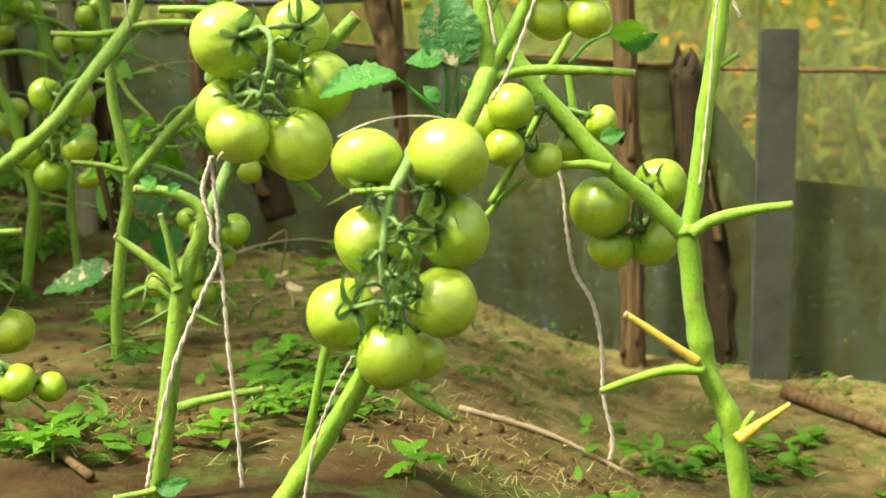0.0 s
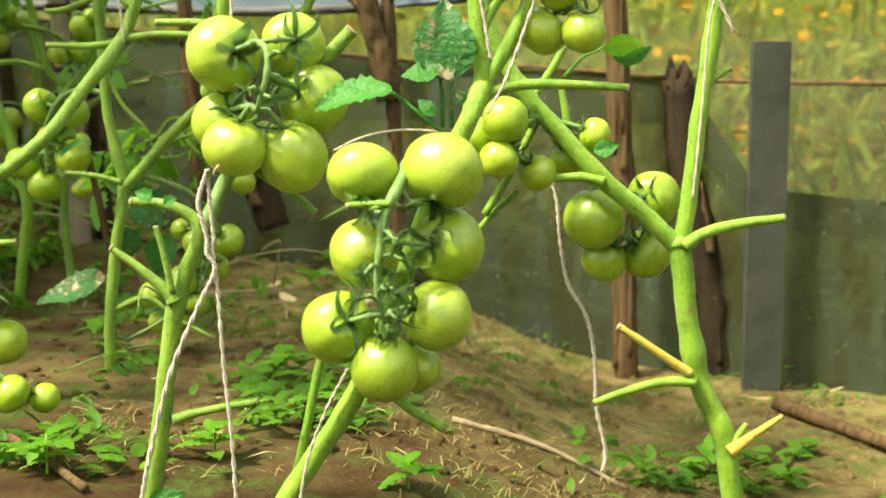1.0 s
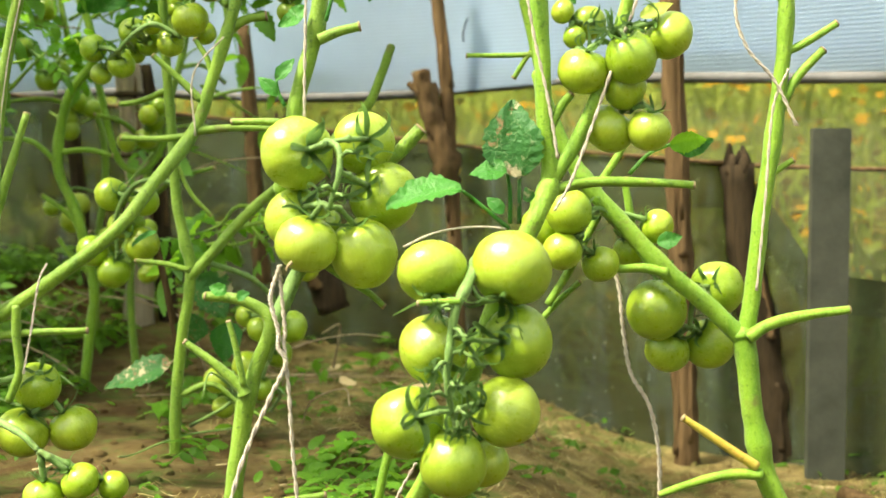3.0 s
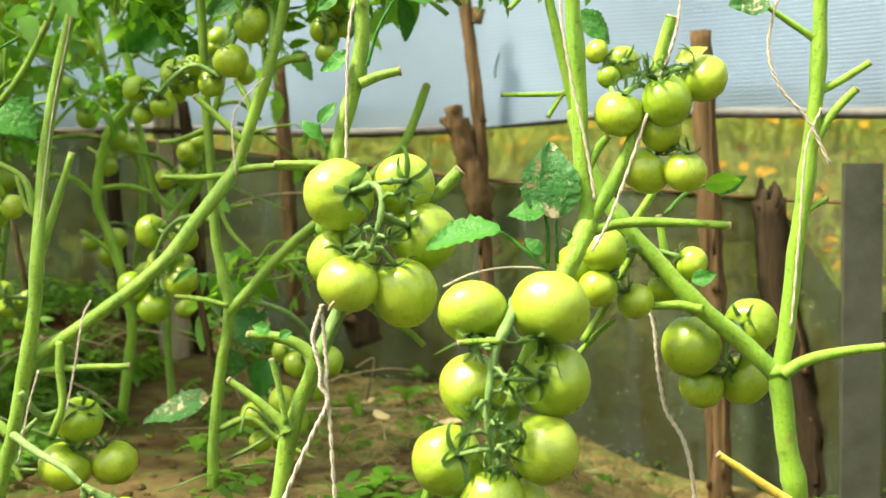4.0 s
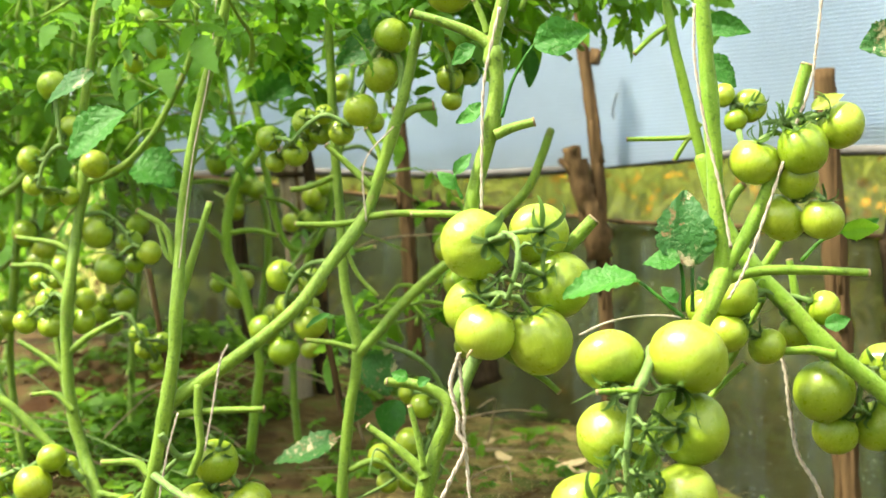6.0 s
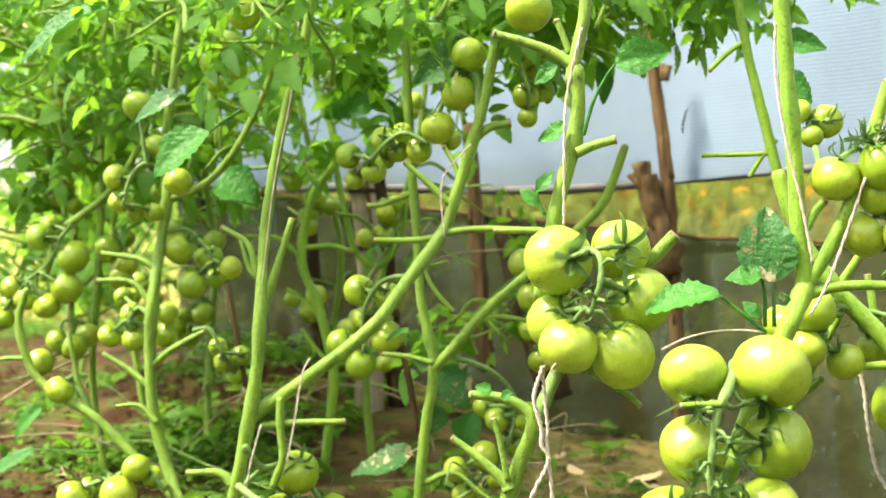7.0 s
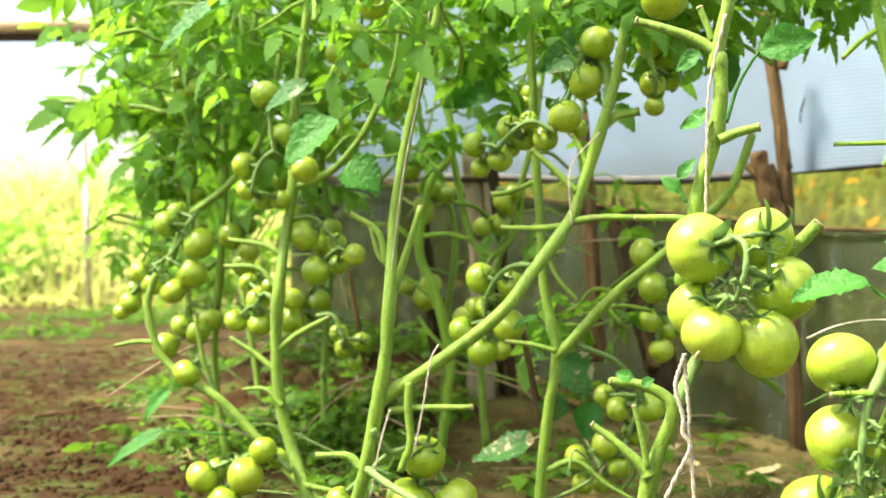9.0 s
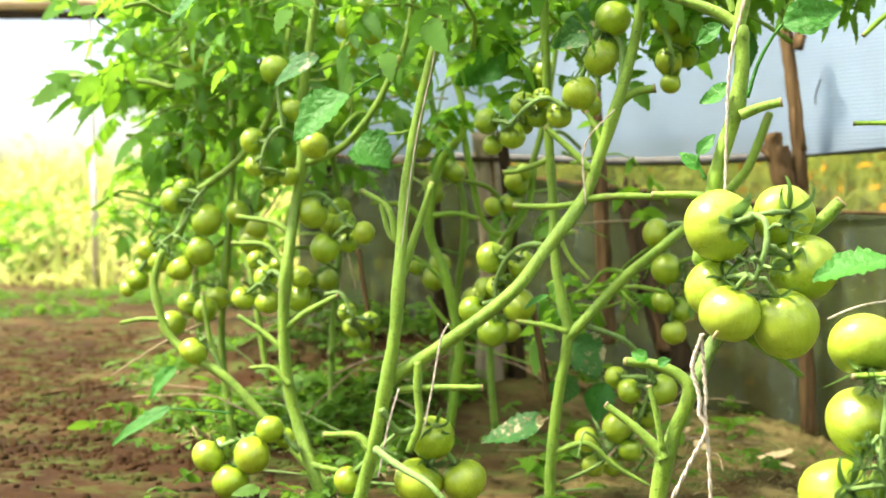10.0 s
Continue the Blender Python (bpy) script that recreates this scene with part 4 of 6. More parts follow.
# ---------------------------------------------------------------- plants of the row behind
def diagonal_plant():
    p = plant_at((-0.645, 1.380, 0.035), "forked tomato plant with a long slanting branch")
    stem_of(p, [(-0.647, 1.380, 0.006), (-0.634, 1.380, 0.076), (-0.619, 1.380, 0.133), (-0.598, 1.380, 0.235), (-0.587, 1.380, 0.311), (-0.582, 1.380, 0.384), (-0.582, 1.400, 0.481), (-0.569, 1.400, 0.570), (-0.550, 1.400, 0.659), (-0.522, 1.400, 0.755), (-0.508, 1.400, 0.851), (-0.495, 1.400, 1.003)], 0.0115, 0.0072, nodes=(0.27, 0.42))
    stem_of(p, [(-0.603, 1.390, 0.225), (-0.576, 1.390, 0.246), (-0.526, 1.390, 0.278), (-0.428, 1.390, 0.353), (-0.375, 1.430, 0.428), (-0.336, 1.460, 0.487), (-0.314, 1.460, 0.545), (-0.292, 1.460, 0.614), (-0.274, 1.460, 0.674), (-0.258, 1.460, 0.754), (-0.246, 1.460, 0.850)], 0.0118, 0.0078, nodes=(0.45, 0.68))
    stub_of(p, [(-0.293, 1.470, 0.620), (-0.267, 1.470, 0.638), (-0.238, 1.470, 0.643)], 0.0085, 0.0065)
    stub_of(p, [(-0.336, 1.460, 0.487), (-0.286, 1.460, 0.492), (-0.226, 1.460, 0.491)], 0.0070, 0.0050)
    stub_of(p, [(-0.342, 1.460, 0.481), (-0.384, 1.460, 0.477), (-0.435, 1.460, 0.478)], 0.0060, 0.0042)
    stub_of(p, [(-0.325, 1.460, 0.528), (-0.355, 1.460, 0.558), (-0.390, 1.460, 0.589)], 0.0065, 0.0048)
    stub_of(p, [(-0.310, 1.460, 0.553), (-0.316, 1.460, 0.582), (-0.333, 1.460, 0.611)], 0.0050, 0.0040)
    stub_of(p, [(-0.585, 1.390, 0.216), (-0.543, 1.390, 0.221), (-0.464, 1.390, 0.224)], 0.0068, 0.0048)
    stub_of(p, [(-0.624, 1.380, 0.133), (-0.645, 1.380, 0.150), (-0.692, 1.380, 0.149)], 0.0080, 0.0050)
    stub_of(p, [(-0.586, 1.390, 0.363), (-0.566, 1.390, 0.424), (-0.539, 1.390, 0.508)], 0.0085, 0.0052)
    stub_of(p, [(-0.590, 1.390, 0.424), (-0.603, 1.390, 0.472), (-0.642, 1.390, 0.497)], 0.0060, 0.0048)
    stub_of(p, [(-0.583, 1.390, 0.424), (-0.600, 1.390, 0.436), (-0.614, 1.390, 0.481)], 0.0050, 0.0040)
    stem_of(p, [(-0.556, 1.385, 0.258), (-0.556, 1.385, 0.215), (-0.553, 1.385, 0.171), (-0.568, 1.385, 0.130)], 0.0072, 0.006, "side_shoot")
    truss(p, [(-0.604, 1.370, 0.191), (-0.587, 1.400, 0.155), (-0.551, 1.420, 0.162), (-0.528, 1.430, 0.128)], [(-0.545, 1.430, 0.144, 0.031), (-0.563, 1.420, 0.082, 0.036), (-0.500, 1.440, 0.084, 0.032), (-0.666, 1.410, 0.080, 0.020)], 0.0052, seed=11)
    truss(p, [(-0.603, 1.340, 0.140), (-0.558, 1.300, 0.126), (-0.505, 1.250, 0.116), (-0.480, 1.240, 0.097)], [(-0.434, 1.250, 0.058, 0.024), (-0.399, 1.270, 0.048, 0.019), (-0.478, 1.250, 0.039, 0.024)], 0.0052, seed=10)
    truss(p, [(-0.285, 1.470, 0.647), (-0.290, 1.500, 0.712), (-0.323, 1.500, 0.730), (-0.340, 1.500, 0.681), (-0.361, 1.500, 0.627)], [(-0.301, 1.500, 0.747, 0.026), (-0.318, 1.500, 0.692, 0.026), (-0.348, 1.500, 0.642, 0.026), (-0.382, 1.530, 0.613, 0.020), (-0.338, 1.550, 0.629, 0.017)], 0.0050, seed=12)
    truss(p, [(-0.361, 1.500, 0.619), (-0.399, 1.500, 0.636), (-0.429, 1.500, 0.620), (-0.450, 1.500, 0.598)], [(-0.491, 1.530, 0.606, 0.020), (-0.452, 1.530, 0.583, 0.019), (-0.486, 1.550, 0.572, 0.016), (-0.440, 1.550, 0.631, 0.020), (-0.418, 1.550, 0.615, 0.018), (-0.442, 1.570, 0.603, 0.015), (-0.408, 1.530, 0.640, 0.015)], 0.0042, seed=13)
    truss(p, [(-0.254, 1.550, 0.811), (-0.245, 1.550, 0.768), (-0.229, 1.550, 0.734), (-0.220, 1.550, 0.700)], [(-0.231, 1.580, 0.756, 0.021), (-0.214, 1.600, 0.737, 0.022), (-0.227, 1.580, 0.696, 0.020), (-0.224, 1.580, 0.663, 0.015), (-0.203, 1.610, 0.707, 0.018)], 0.0045, seed=14)
    single_leaf(p, (-0.313, 1.600, 0.794), (-0.403, 1.580, 0.729), 0.04, LEAF_SICK, 66, 0.2, label="hanging leaf with a dry edge")
    single_leaf(p, (-0.541, 1.950, 0.813), (-0.644, 1.950, 0.711), 0.05, seed=67, twist=0.5)
    single_leaf(p, (-0.551, 1.950, 0.818), (-0.531, 1.950, 0.734), 0.04, seed=68, twist=0.5)
    single_leaf(p, (-0.213, 1.700, 0.739), (-0.197, 1.700, 0.701), 0.03, seed=69, twist=0.5)
    single_leaf(p, (-0.123, 1.700, 0.763), (-0.106, 1.700, 0.698), 0.022, seed=70, twist=0.5)
    truss(p, [(-0.176, 1.250, 0.809), (-0.183, 1.250, 0.788), (-0.190, 1.250, 0.774)], [(-0.186, 1.220, 0.755, 0.029)], 0.0045, seed=71)
    single_leaf(p, (-0.374, 1.400, 0.353), (-0.410, 1.400, 0.341), 0.012, seed=51, twist=-0.6, name="young_leaf")
    foliage(p, [((-0.345, 1.600, 0.896), (0.35, 0.3, 0.12), 72), ((-0.124, 1.750, 0.882), (0.22, 0.18, 0.09), 76), ((-0.452, 1.900, 0.827), (0.2, 0.12, 0.11), 28), ((-0.554, 1.500, 0.858), (0.3, 0.25, 0.13), 30)], 24)
    return p


def slim_plant():
    p = plant_at((-0.412, 1.660, 0.039), "slim tomato plant with a side branch and low fruit")
    stem_of(p, [(-0.412, 1.660, -0.006), (-0.410, 1.660, 0.076), (-0.400, 1.660, 0.176), (-0.385, 1.660, 0.276), (-0.394, 1.660, 0.330), (-0.406, 1.660, 0.394), (-0.411, 1.660, 0.485), (-0.419, 1.660, 0.594), (-0.424, 1.660, 0.703), (-0.428, 1.660, 0.812), (-0.426, 1.660, 0.958)], 0.0105, 0.0075, nodes=(0.38,))
    stem_of(p, [(-0.387, 1.660, 0.272), (-0.353, 1.660, 0.308), (-0.299, 1.660, 0.368), (-0.228, 1.660, 0.429), (-0.173, 1.700, 0.480), (-0.116, 1.700, 0.538), (-0.081, 1.700, 0.626)], 0.0105, 0.008)
    stub_of(p, [(-0.382, 1.640, 0.285), (-0.423, 1.640, 0.295), (-0.464, 1.640, 0.299)], 0.0055, 0.0045)
    stub_of(p, [(-0.417, 1.660, 0.557), (-0.459, 1.660, 0.540), (-0.491, 1.660, 0.535)], 0.0060, 0.0045)
    stub_of(p, [(-0.412, 1.660, 0.462), (-0.385, 1.660, 0.403), (-0.353, 1.660, 0.367)], 0.0045, 0.0035)
    stub_of(p, [(-0.402, 1.660, 0.092), (-0.353, 1.660, 0.108), (-0.308, 1.660, 0.075), (-0.255, 1.660, 0.047)], 0.0070, 0.0030)
    truss(p, [(-0.371, 1.660, 0.299), (-0.294, 1.700, 0.265), (-0.262, 1.740, 0.207), (-0.282, 1.760, 0.129)], [(-0.245, 1.760, 0.185, 0.026), (-0.297, 1.760, 0.181, 0.021), (-0.317, 1.760, 0.120, 0.026), (-0.324, 1.800, 0.198, 0.019), (-0.271, 1.790, 0.138, 0.023), (-0.363, 1.740, 0.101, 0.021), (-0.296, 1.760, 0.085, 0.020), (-0.356, 1.760, 0.054, 0.018), (-0.327, 1.790, 0.050, 0.017)], 0.0045, seed=15)
    truss(p, [(-0.204, 1.700, 0.457), (-0.242, 1.850, 0.448), (-0.243, 1.860, 0.370), (-0.238, 1.860, 0.292)], [(-0.262, 1.860, 0.440, 0.026), (-0.246, 1.860, 0.380, 0.027), (-0.252, 1.860, 0.323, 0.021), (-0.225, 1.880, 0.308, 0.023), (-0.233, 1.860, 0.272, 0.021), (-0.201, 1.900, 0.349, 0.023)], 0.0045, seed=16)
    truss(p, [(-0.404, 1.680, 0.412), (-0.439, 1.680, 0.421), (-0.476, 1.680, 0.411), (-0.509, 1.700, 0.364), (-0.511, 1.710, 0.307)], [(-0.521, 1.720, 0.398, 0.027), (-0.470, 1.720, 0.387, 0.024), (-0.552, 1.720, 0.309, 0.025), (-0.477, 1.730, 0.319, 0.028), (-0.519, 1.720, 0.276, 0.026), (-0.517, 1.750, 0.348, 0.019), (-0.496, 1.750, 0.353, 0.019)], 0.0045, seed=17)
    single_leaf(p, (-0.433, 1.720, 0.132), (-0.537, 1.700, 0.111), 0.040, LEAF_SICK, 52, -0.55, label="curled grey-green leaf", stalk=[(-0.407, 1.720, 0.156), (-0.421, 1.720, 0.139), (-0.433, 1.720, 0.132)])
    single_leaf(p, (-0.387, 1.700, 0.269), (-0.336, 1.700, 0.211), 0.045, LEAF_SICK, 53, 0.2)
    single_leaf(p, (-0.327, 1.700, 0.198), (-0.338, 1.680, 0.142), 0.030, seed=54, twist=0.2)
    single_leaf(p, (-0.403, 1.750, 0.208), (-0.410, 1.750, 0.152), 0.032, LEAF_SICK, 57, 0.4)
    foliage(p, [((-0.345, 1.900, 0.327), (0.12, 0.12, 0.05), 12), ((-0.432, 1.750, 0.913), (0.35, 0.25, 0.12), 28)], 25)
    return p


def fork_plant():
    p = plant_at((-0.770, 1.600, 0.025), "stout tomato plant with many small green fruit")
    stem_of(p, [(-0.762, 1.620, -0.035), (-0.792, 1.620, 0.038), (-0.833, 1.650, 0.116), (-0.854, 1.650, 0.201), (-0.860, 1.650, 0.305), (-0.852, 1.650, 0.401), (-0.851, 1.680, 0.487), (-0.840, 1.680, 0.559), (-0.845, 1.680, 0.631), (-0.829, 1.680, 0.747), (-0.814, 1.680, 0.861), (-0.798, 1.680, 1.014)], 0.0125, 0.008, nodes=(0.42, 0.62))
    stem_of(p, [(-0.840, 1.680, 0.552), (-0.798, 1.680, 0.565), (-0.758, 1.680, 0.590), (-0.718, 1.680, 0.638), (-0.687, 1.680, 0.694), (-0.659, 1.680, 0.760), (-0.644, 1.680, 0.882)], 0.0078, 0.0055)
    stub_of(p, [(-0.862, 1.660, 0.381), (-0.898, 1.660, 0.415), (-0.957, 1.660, 0.417)], 0.0065, 0.0048)
    stub_of(p, [(-0.858, 1.650, 0.239), (-0.894, 1.650, 0.267), (-0.942, 1.650, 0.296)], 0.0070, 0.0045)
    stub_of(p, [(-0.856, 1.650, 0.277), (-0.818, 1.650, 0.306), (-0.766, 1.650, 0.333)], 0.0075, 0.0048)
    stub_of(p, [(-0.844, 1.640, 0.183), (-0.875, 1.640, 0.211), (-0.915, 1.640, 0.210)], 0.0055, 0.0040)
    stub_of(p, [(-0.860, 1.680, 0.434), (-0.891, 1.680, 0.453), (-0.958, 1.680, 0.463)], 0.0070, 0.0050)
    stub_of(p, [(-0.797, 1.620, 0.057), (-0.719, 1.620, 0.042), (-0.699, 1.620, 0.019)], 0.0065, 0.0050)
    truss(p, [(-0.840, 1.660, 0.591), (-0.856, 1.620, 0.608), (-0.882, 1.620, 0.580), (-0.892, 1.620, 0.543)], [(-0.913, 1.640, 0.588, 0.022), (-0.907, 1.640, 0.548, 0.019), (-0.875, 1.640, 0.705, 0.024), (-0.844, 1.640, 0.638, 0.020), (-0.790, 1.600, 0.577, 0.023), (-0.892, 1.670, 0.530, 0.016), (-0.861, 1.670, 0.530, 0.016)], 0.0042, seed=18)
    truss(p, [(-0.851, 1.680, 0.497), (-0.816, 1.700, 0.502), (-0.785, 1.700, 0.477), (-0.765, 1.700, 0.448)], [(-0.828, 1.700, 0.470, 0.027), (-0.806, 1.700, 0.410, 0.025), (-0.778, 1.720, 0.456, 0.019), (-0.738, 1.700, 0.437, 0.019), (-0.782, 1.750, 0.419, 0.017)], 0.0042, seed=19)
    single_leaf(p, (-0.682, 1.450, 0.639), (-0.765, 1.420, 0.585), 0.042, seed=61, twist=-0.2, stalk=[(-0.650, 1.500, 0.676), (-0.677, 1.500, 0.661), (-0.700, 1.500, 0.644)])
    single_leaf(p, (-0.741, 1.480, 0.702), (-0.813, 1.460, 0.666), 0.026, LEAF_SICK, 62, -0.3, label="curled greyish leaf")
    single_leaf(p, (-0.770, 1.300, 0.795), (-0.903, 1.280, 0.751), 0.036, seed=63, twist=-0.5)
    single_leaf(p, (-0.719, 1.620, 0.591), (-0.665, 1.600, 0.548), 0.045, seed=64, twist=0.1)
    truss(p, [(-0.621, 1.500, 0.888), (-0.631, 1.500, 0.863), (-0.640, 1.500, 0.838)], [(-0.638, 1.480, 0.819, 0.026)], 0.0045, seed=65)
    truss(p, [(-0.862, 1.660, 0.353), (-0.899, 1.700, 0.370), (-0.919, 1.700, 0.350)], [(-0.921, 1.720, 0.357, 0.021), (-0.916, 1.720, 0.317, 0.023), (-0.962, 1.720, 0.321, 0.020), (-0.857, 1.720, 0.360, 0.019), (-0.869, 1.740, 0.322, 0.023), (-0.959, 1.770, 0.387, 0.017)], 0.0042, seed=20)
    truss(p, [(-0.806, 1.700, 0.816), (-0.765, 1.700, 0.805), (-0.740, 1.700, 0.785)], [(-0.747, 1.720, 0.817, 0.022), (-0.777, 1.720, 0.784, 0.019), (-0.731, 1.720, 0.773, 0.018), (-0.785, 1.760, 0.756, 0.017)], 0.0042, seed=21)
    truss(p, [(-0.812, 1.600, 0.081), (-0.861, 1.600, 0.116), (-0.911, 1.600, 0.095)], [(-0.962, 1.580, 0.070, 0.027), (-0.886, 1.580, 0.076, 0.030), (-0.923, 1.580, 0.031, 0.030), (-0.855, 1.580, 0.119, 0.022), (-0.954, 1.620, 0.074, 0.021), (-0.841, 1.610, 0.101, 0.017)], 0.0048, seed=22)
    truss(p, [(-0.823, 1.750, 0.329), (-0.792, 1.750, 0.330), (-0.771, 1.750, 0.290)], [(-0.819, 1.900, 0.263, 0.021), (-0.832, 1.900, 0.289, 0.018), (-0.788, 1.900, 0.274, 0.018), (-0.799, 1.900, 0.237, 0.016)], 0.0042, seed=23)
    foliage(p, [((-0.863, 1.800, 0.897), (0.35, 0.3, 0.20), 40), ((-0.832, 1.900, 0.703), (0.2, 0.15, 0.12), 14)], 26)
    return p


def leaning_plant():
    p = plant_at((-0.823, 1.750, 0.012), "leaning tomato plant with fruit above bare soil")
    stem_of(p, [(-0.808, 1.750, -0.012), (-0.865, 1.750, 0.045), (-0.940, 1.750, 0.117), (-1.010, 1.750, 0.180), (-1.082, 1.750, 0.219), (-1.121, 1.750, 0.256), (-1.143, 1.750, 0.315), (-1.146, 1.750, 0.356), (-1.132, 1.750, 0.399)], 0.0105, 0.0075, nodes=(0.5, 0.75))
    stem_of(p, [(-1.178, 1.900, 0.416), (-1.142, 1.900, 0.503), (-1.104, 1.900, 0.533), (-1.054, 1.900, 0.570), (-1.002, 1.900, 0.632), (-0.967, 1.900, 0.717), (-0.944, 1.900, 0.855)], 0.0090, 0.0065)
    stub_of(p, [(-1.135, 1.750, 0.278), (-1.171, 1.750, 0.278), (-1.213, 1.750, 0.270)], 0.0060, 0.0040)
    stub_of(p, [(-1.024, 1.780, 0.176), (-1.051, 1.780, 0.242), (-1.068, 1.780, 0.325)], 0.0062, 0.0045)
    truss(p, [(-1.095, 1.850, 0.518), (-1.118, 1.850, 0.491), (-1.141, 1.850, 0.448), (-1.182, 1.850, 0.416)], [(-1.097, 1.860, 0.457, 0.030), (-1.111, 1.860, 0.400, 0.028), (-1.150, 1.860, 0.367, 0.026), (-1.193, 1.860, 0.380, 0.022), (-1.218, 1.860, 0.402, 0.021), (-1.238, 1.860, 0.344, 0.022), (-1.258, 1.860, 0.326, 0.016), (-1.164, 1.860, 0.495, 0.025), (-1.155, 1.890, 0.514, 0.023), (-1.244, 1.890, 0.369, 0.016)], 0.0042, seed=24)
    truss(p, [(-1.020, 1.760, 0.189), (-1.037, 1.760, 0.219), (-1.064, 1.760, 0.244)], [(-1.070, 1.750, 0.223, 0.026)], 0.0042, seed=25)
    foliage(p, [((-1.160, 2.100, 0.862), (0.24, 0.35, 0.26), 95), ((-1.125, 2.200, 0.705), (0.22, 0.3, 0.2), 30), ], 27, size=(0.11, 0.19))
    foliage(p, [((-1.264, 2.000, 0.494), (0.06, 0.12, 0.04), 9)], 29, size=(0.06, 0.10))
    stem_of(p, [(-1.426, 1.900, 0.739), (-1.354, 1.900, 0.735), (-1.229, 1.900, 0.723), (-1.188, 1.900, 0.713), (-1.119, 1.900, 0.736), (-1.055, 1.900, 0.782), (-1.015, 1.900, 0.823), (-0.992, 1.900, 0.913)], 0.0065, 0.0060, "branch")
    for k, (a, c) in enumerate((((-1.388, 1.950, 0.739), (-1.471, 1.930, 0.770)), ((-1.401, 1.950, 0.728), (-1.538, 1.920, 0.717)), ((-1.388, 1.950, 0.717), (-1.491, 1.930, 0.671)), ((-1.363, 1.950, 0.693), (-1.445, 1.950, 0.638)), ((-1.376, 1.950, 0.722), (-1.477, 1.970, 0.732)))):
        single_leaf(p, a, c, 0.018, LEAF, 110 + k, -0.4)
    stem_of(p, [(-1.311, 1.950, 0.625), (-1.191, 1.950, 0.625), (-1.170, 1.950, 0.589), (-1.156, 1.950, 0.534)], 0.0048, 0.0052, "branch")
    stem_of(p, [(-1.165, 1.950, 0.589), (-1.155, 1.950, 0.655), (-1.172, 1.950, 0.732)], 0.0048, 0.0040, "branch")
    single_leaf(p, (-1.051, 1.620, 0.139), (-1.162, 1.600, 0.090), 0.022, seed=55, twist=-0.4, stalk=[(-0.937, 1.620, 0.136), (-0.989, 1.620, 0.138), (-1.051, 1.620, 0.139)])
    single_leaf(p, (-1.080, 1.700, 0.199), (-1.126, 1.680, 0.148), 0.020, seed=56, twist=-0.2)
    return p


diagonal_plant()
slim_plant()
fork_plant()
leaning_plant()


def row_plant(x, y, height, lean, seed, fruit=8, leaves=60, spread=0.3, low=0.5, skirt=0.25):
    """A plant of the further row: stem with side branches, trusses and a leafy head."""
    r = random.Random(seed)
    p = plant_at((x, y), "leafy tomato plant further along the row")
    z0 = p.location.z
    pts, cx, cy = [], x, y
    for k in range(7):
        pts.append((cx, cy, z0 + height * k / 6))
        cx += lean[0] * height / 6 + r.gauss(0, 0.035)
        cy += lean[1] * height / 6 + r.gauss(0, 0.03)
    stem_of(p, pts, 0.0095, 0.005, nodes=(0.3, 0.5, 0.7))
    c = smooth_path(pts, 8)
    for k in range(7):
        a = c[int(len(c) * (0.12 + 0.11 * k + r.uniform(0, 0.05)))]
        g = r.uniform(0, 6.28)
        ln = r.uniform(0.05, 0.22)
        b = a + np.array((math.cos(g) * ln, math.sin(g) * ln, r.uniform(-0.02, 0.12)))
        stub_of(p, [a, (a + b) / 2 + np.array((0, 0, 0.02)), b], 0.0065, 0.0042)
    for k in range(8):
        a = c[int(len(c) * r.uniform(0.08, 0.7))]
        g, ln = r.uniform(0, 6.28), r.uniform(0.10, 0.30)
        b = a + np.array((math.cos(g) * ln, math.sin(g) * ln, r.uniform(-0.12, 0.15)))
        stem_of(p, [a, (a + b) / 2 + np.array((0, 0, r.uniform(-0.03, 0.05))), b], 0.0038, 0.0018, "leaf_stalk", STEM if k % 3 else DRY_VINE, (), 6)
    for k in range(fruit // 4):
        a = c[int(len(c) * (0.25 + 0.5 * k / max(fruit // 4, 1)))]
        g = r.uniform(2.5, 6.5)
        e = a + np.array((math.cos(g) * 0.07, math.sin(g) * 0.07, 0.01))
        f = e + np.array((0.01, -0.01, -0.07))
        fr = []
        for q in range(r.choice((3, 4, 5, 6))):
            m = e + (f - e) * r.random()
            fr.append((m[0] + r.uniform(-0.045, 0.045), m[1] + r.uniform(-0.04, 0.03), m[2] + r.uniform(-0.04, 0.01), r.uniform(0.017, 0.027)))
        truss(p, [a, e, f], fr, 0.0035, seed=seed + k)
    foliage(p, [((pts[5][0], pts[5][1], z0 + height * 0.8), (spread, spread, height * 0.28), leaves), ((pts[3][0], pts[3][1], z0 + height * low), (spread * 0.9, spread * 0.9, height * 0.2), int(leaves * skirt))], seed, size=(0.10, 0.18))
    return p


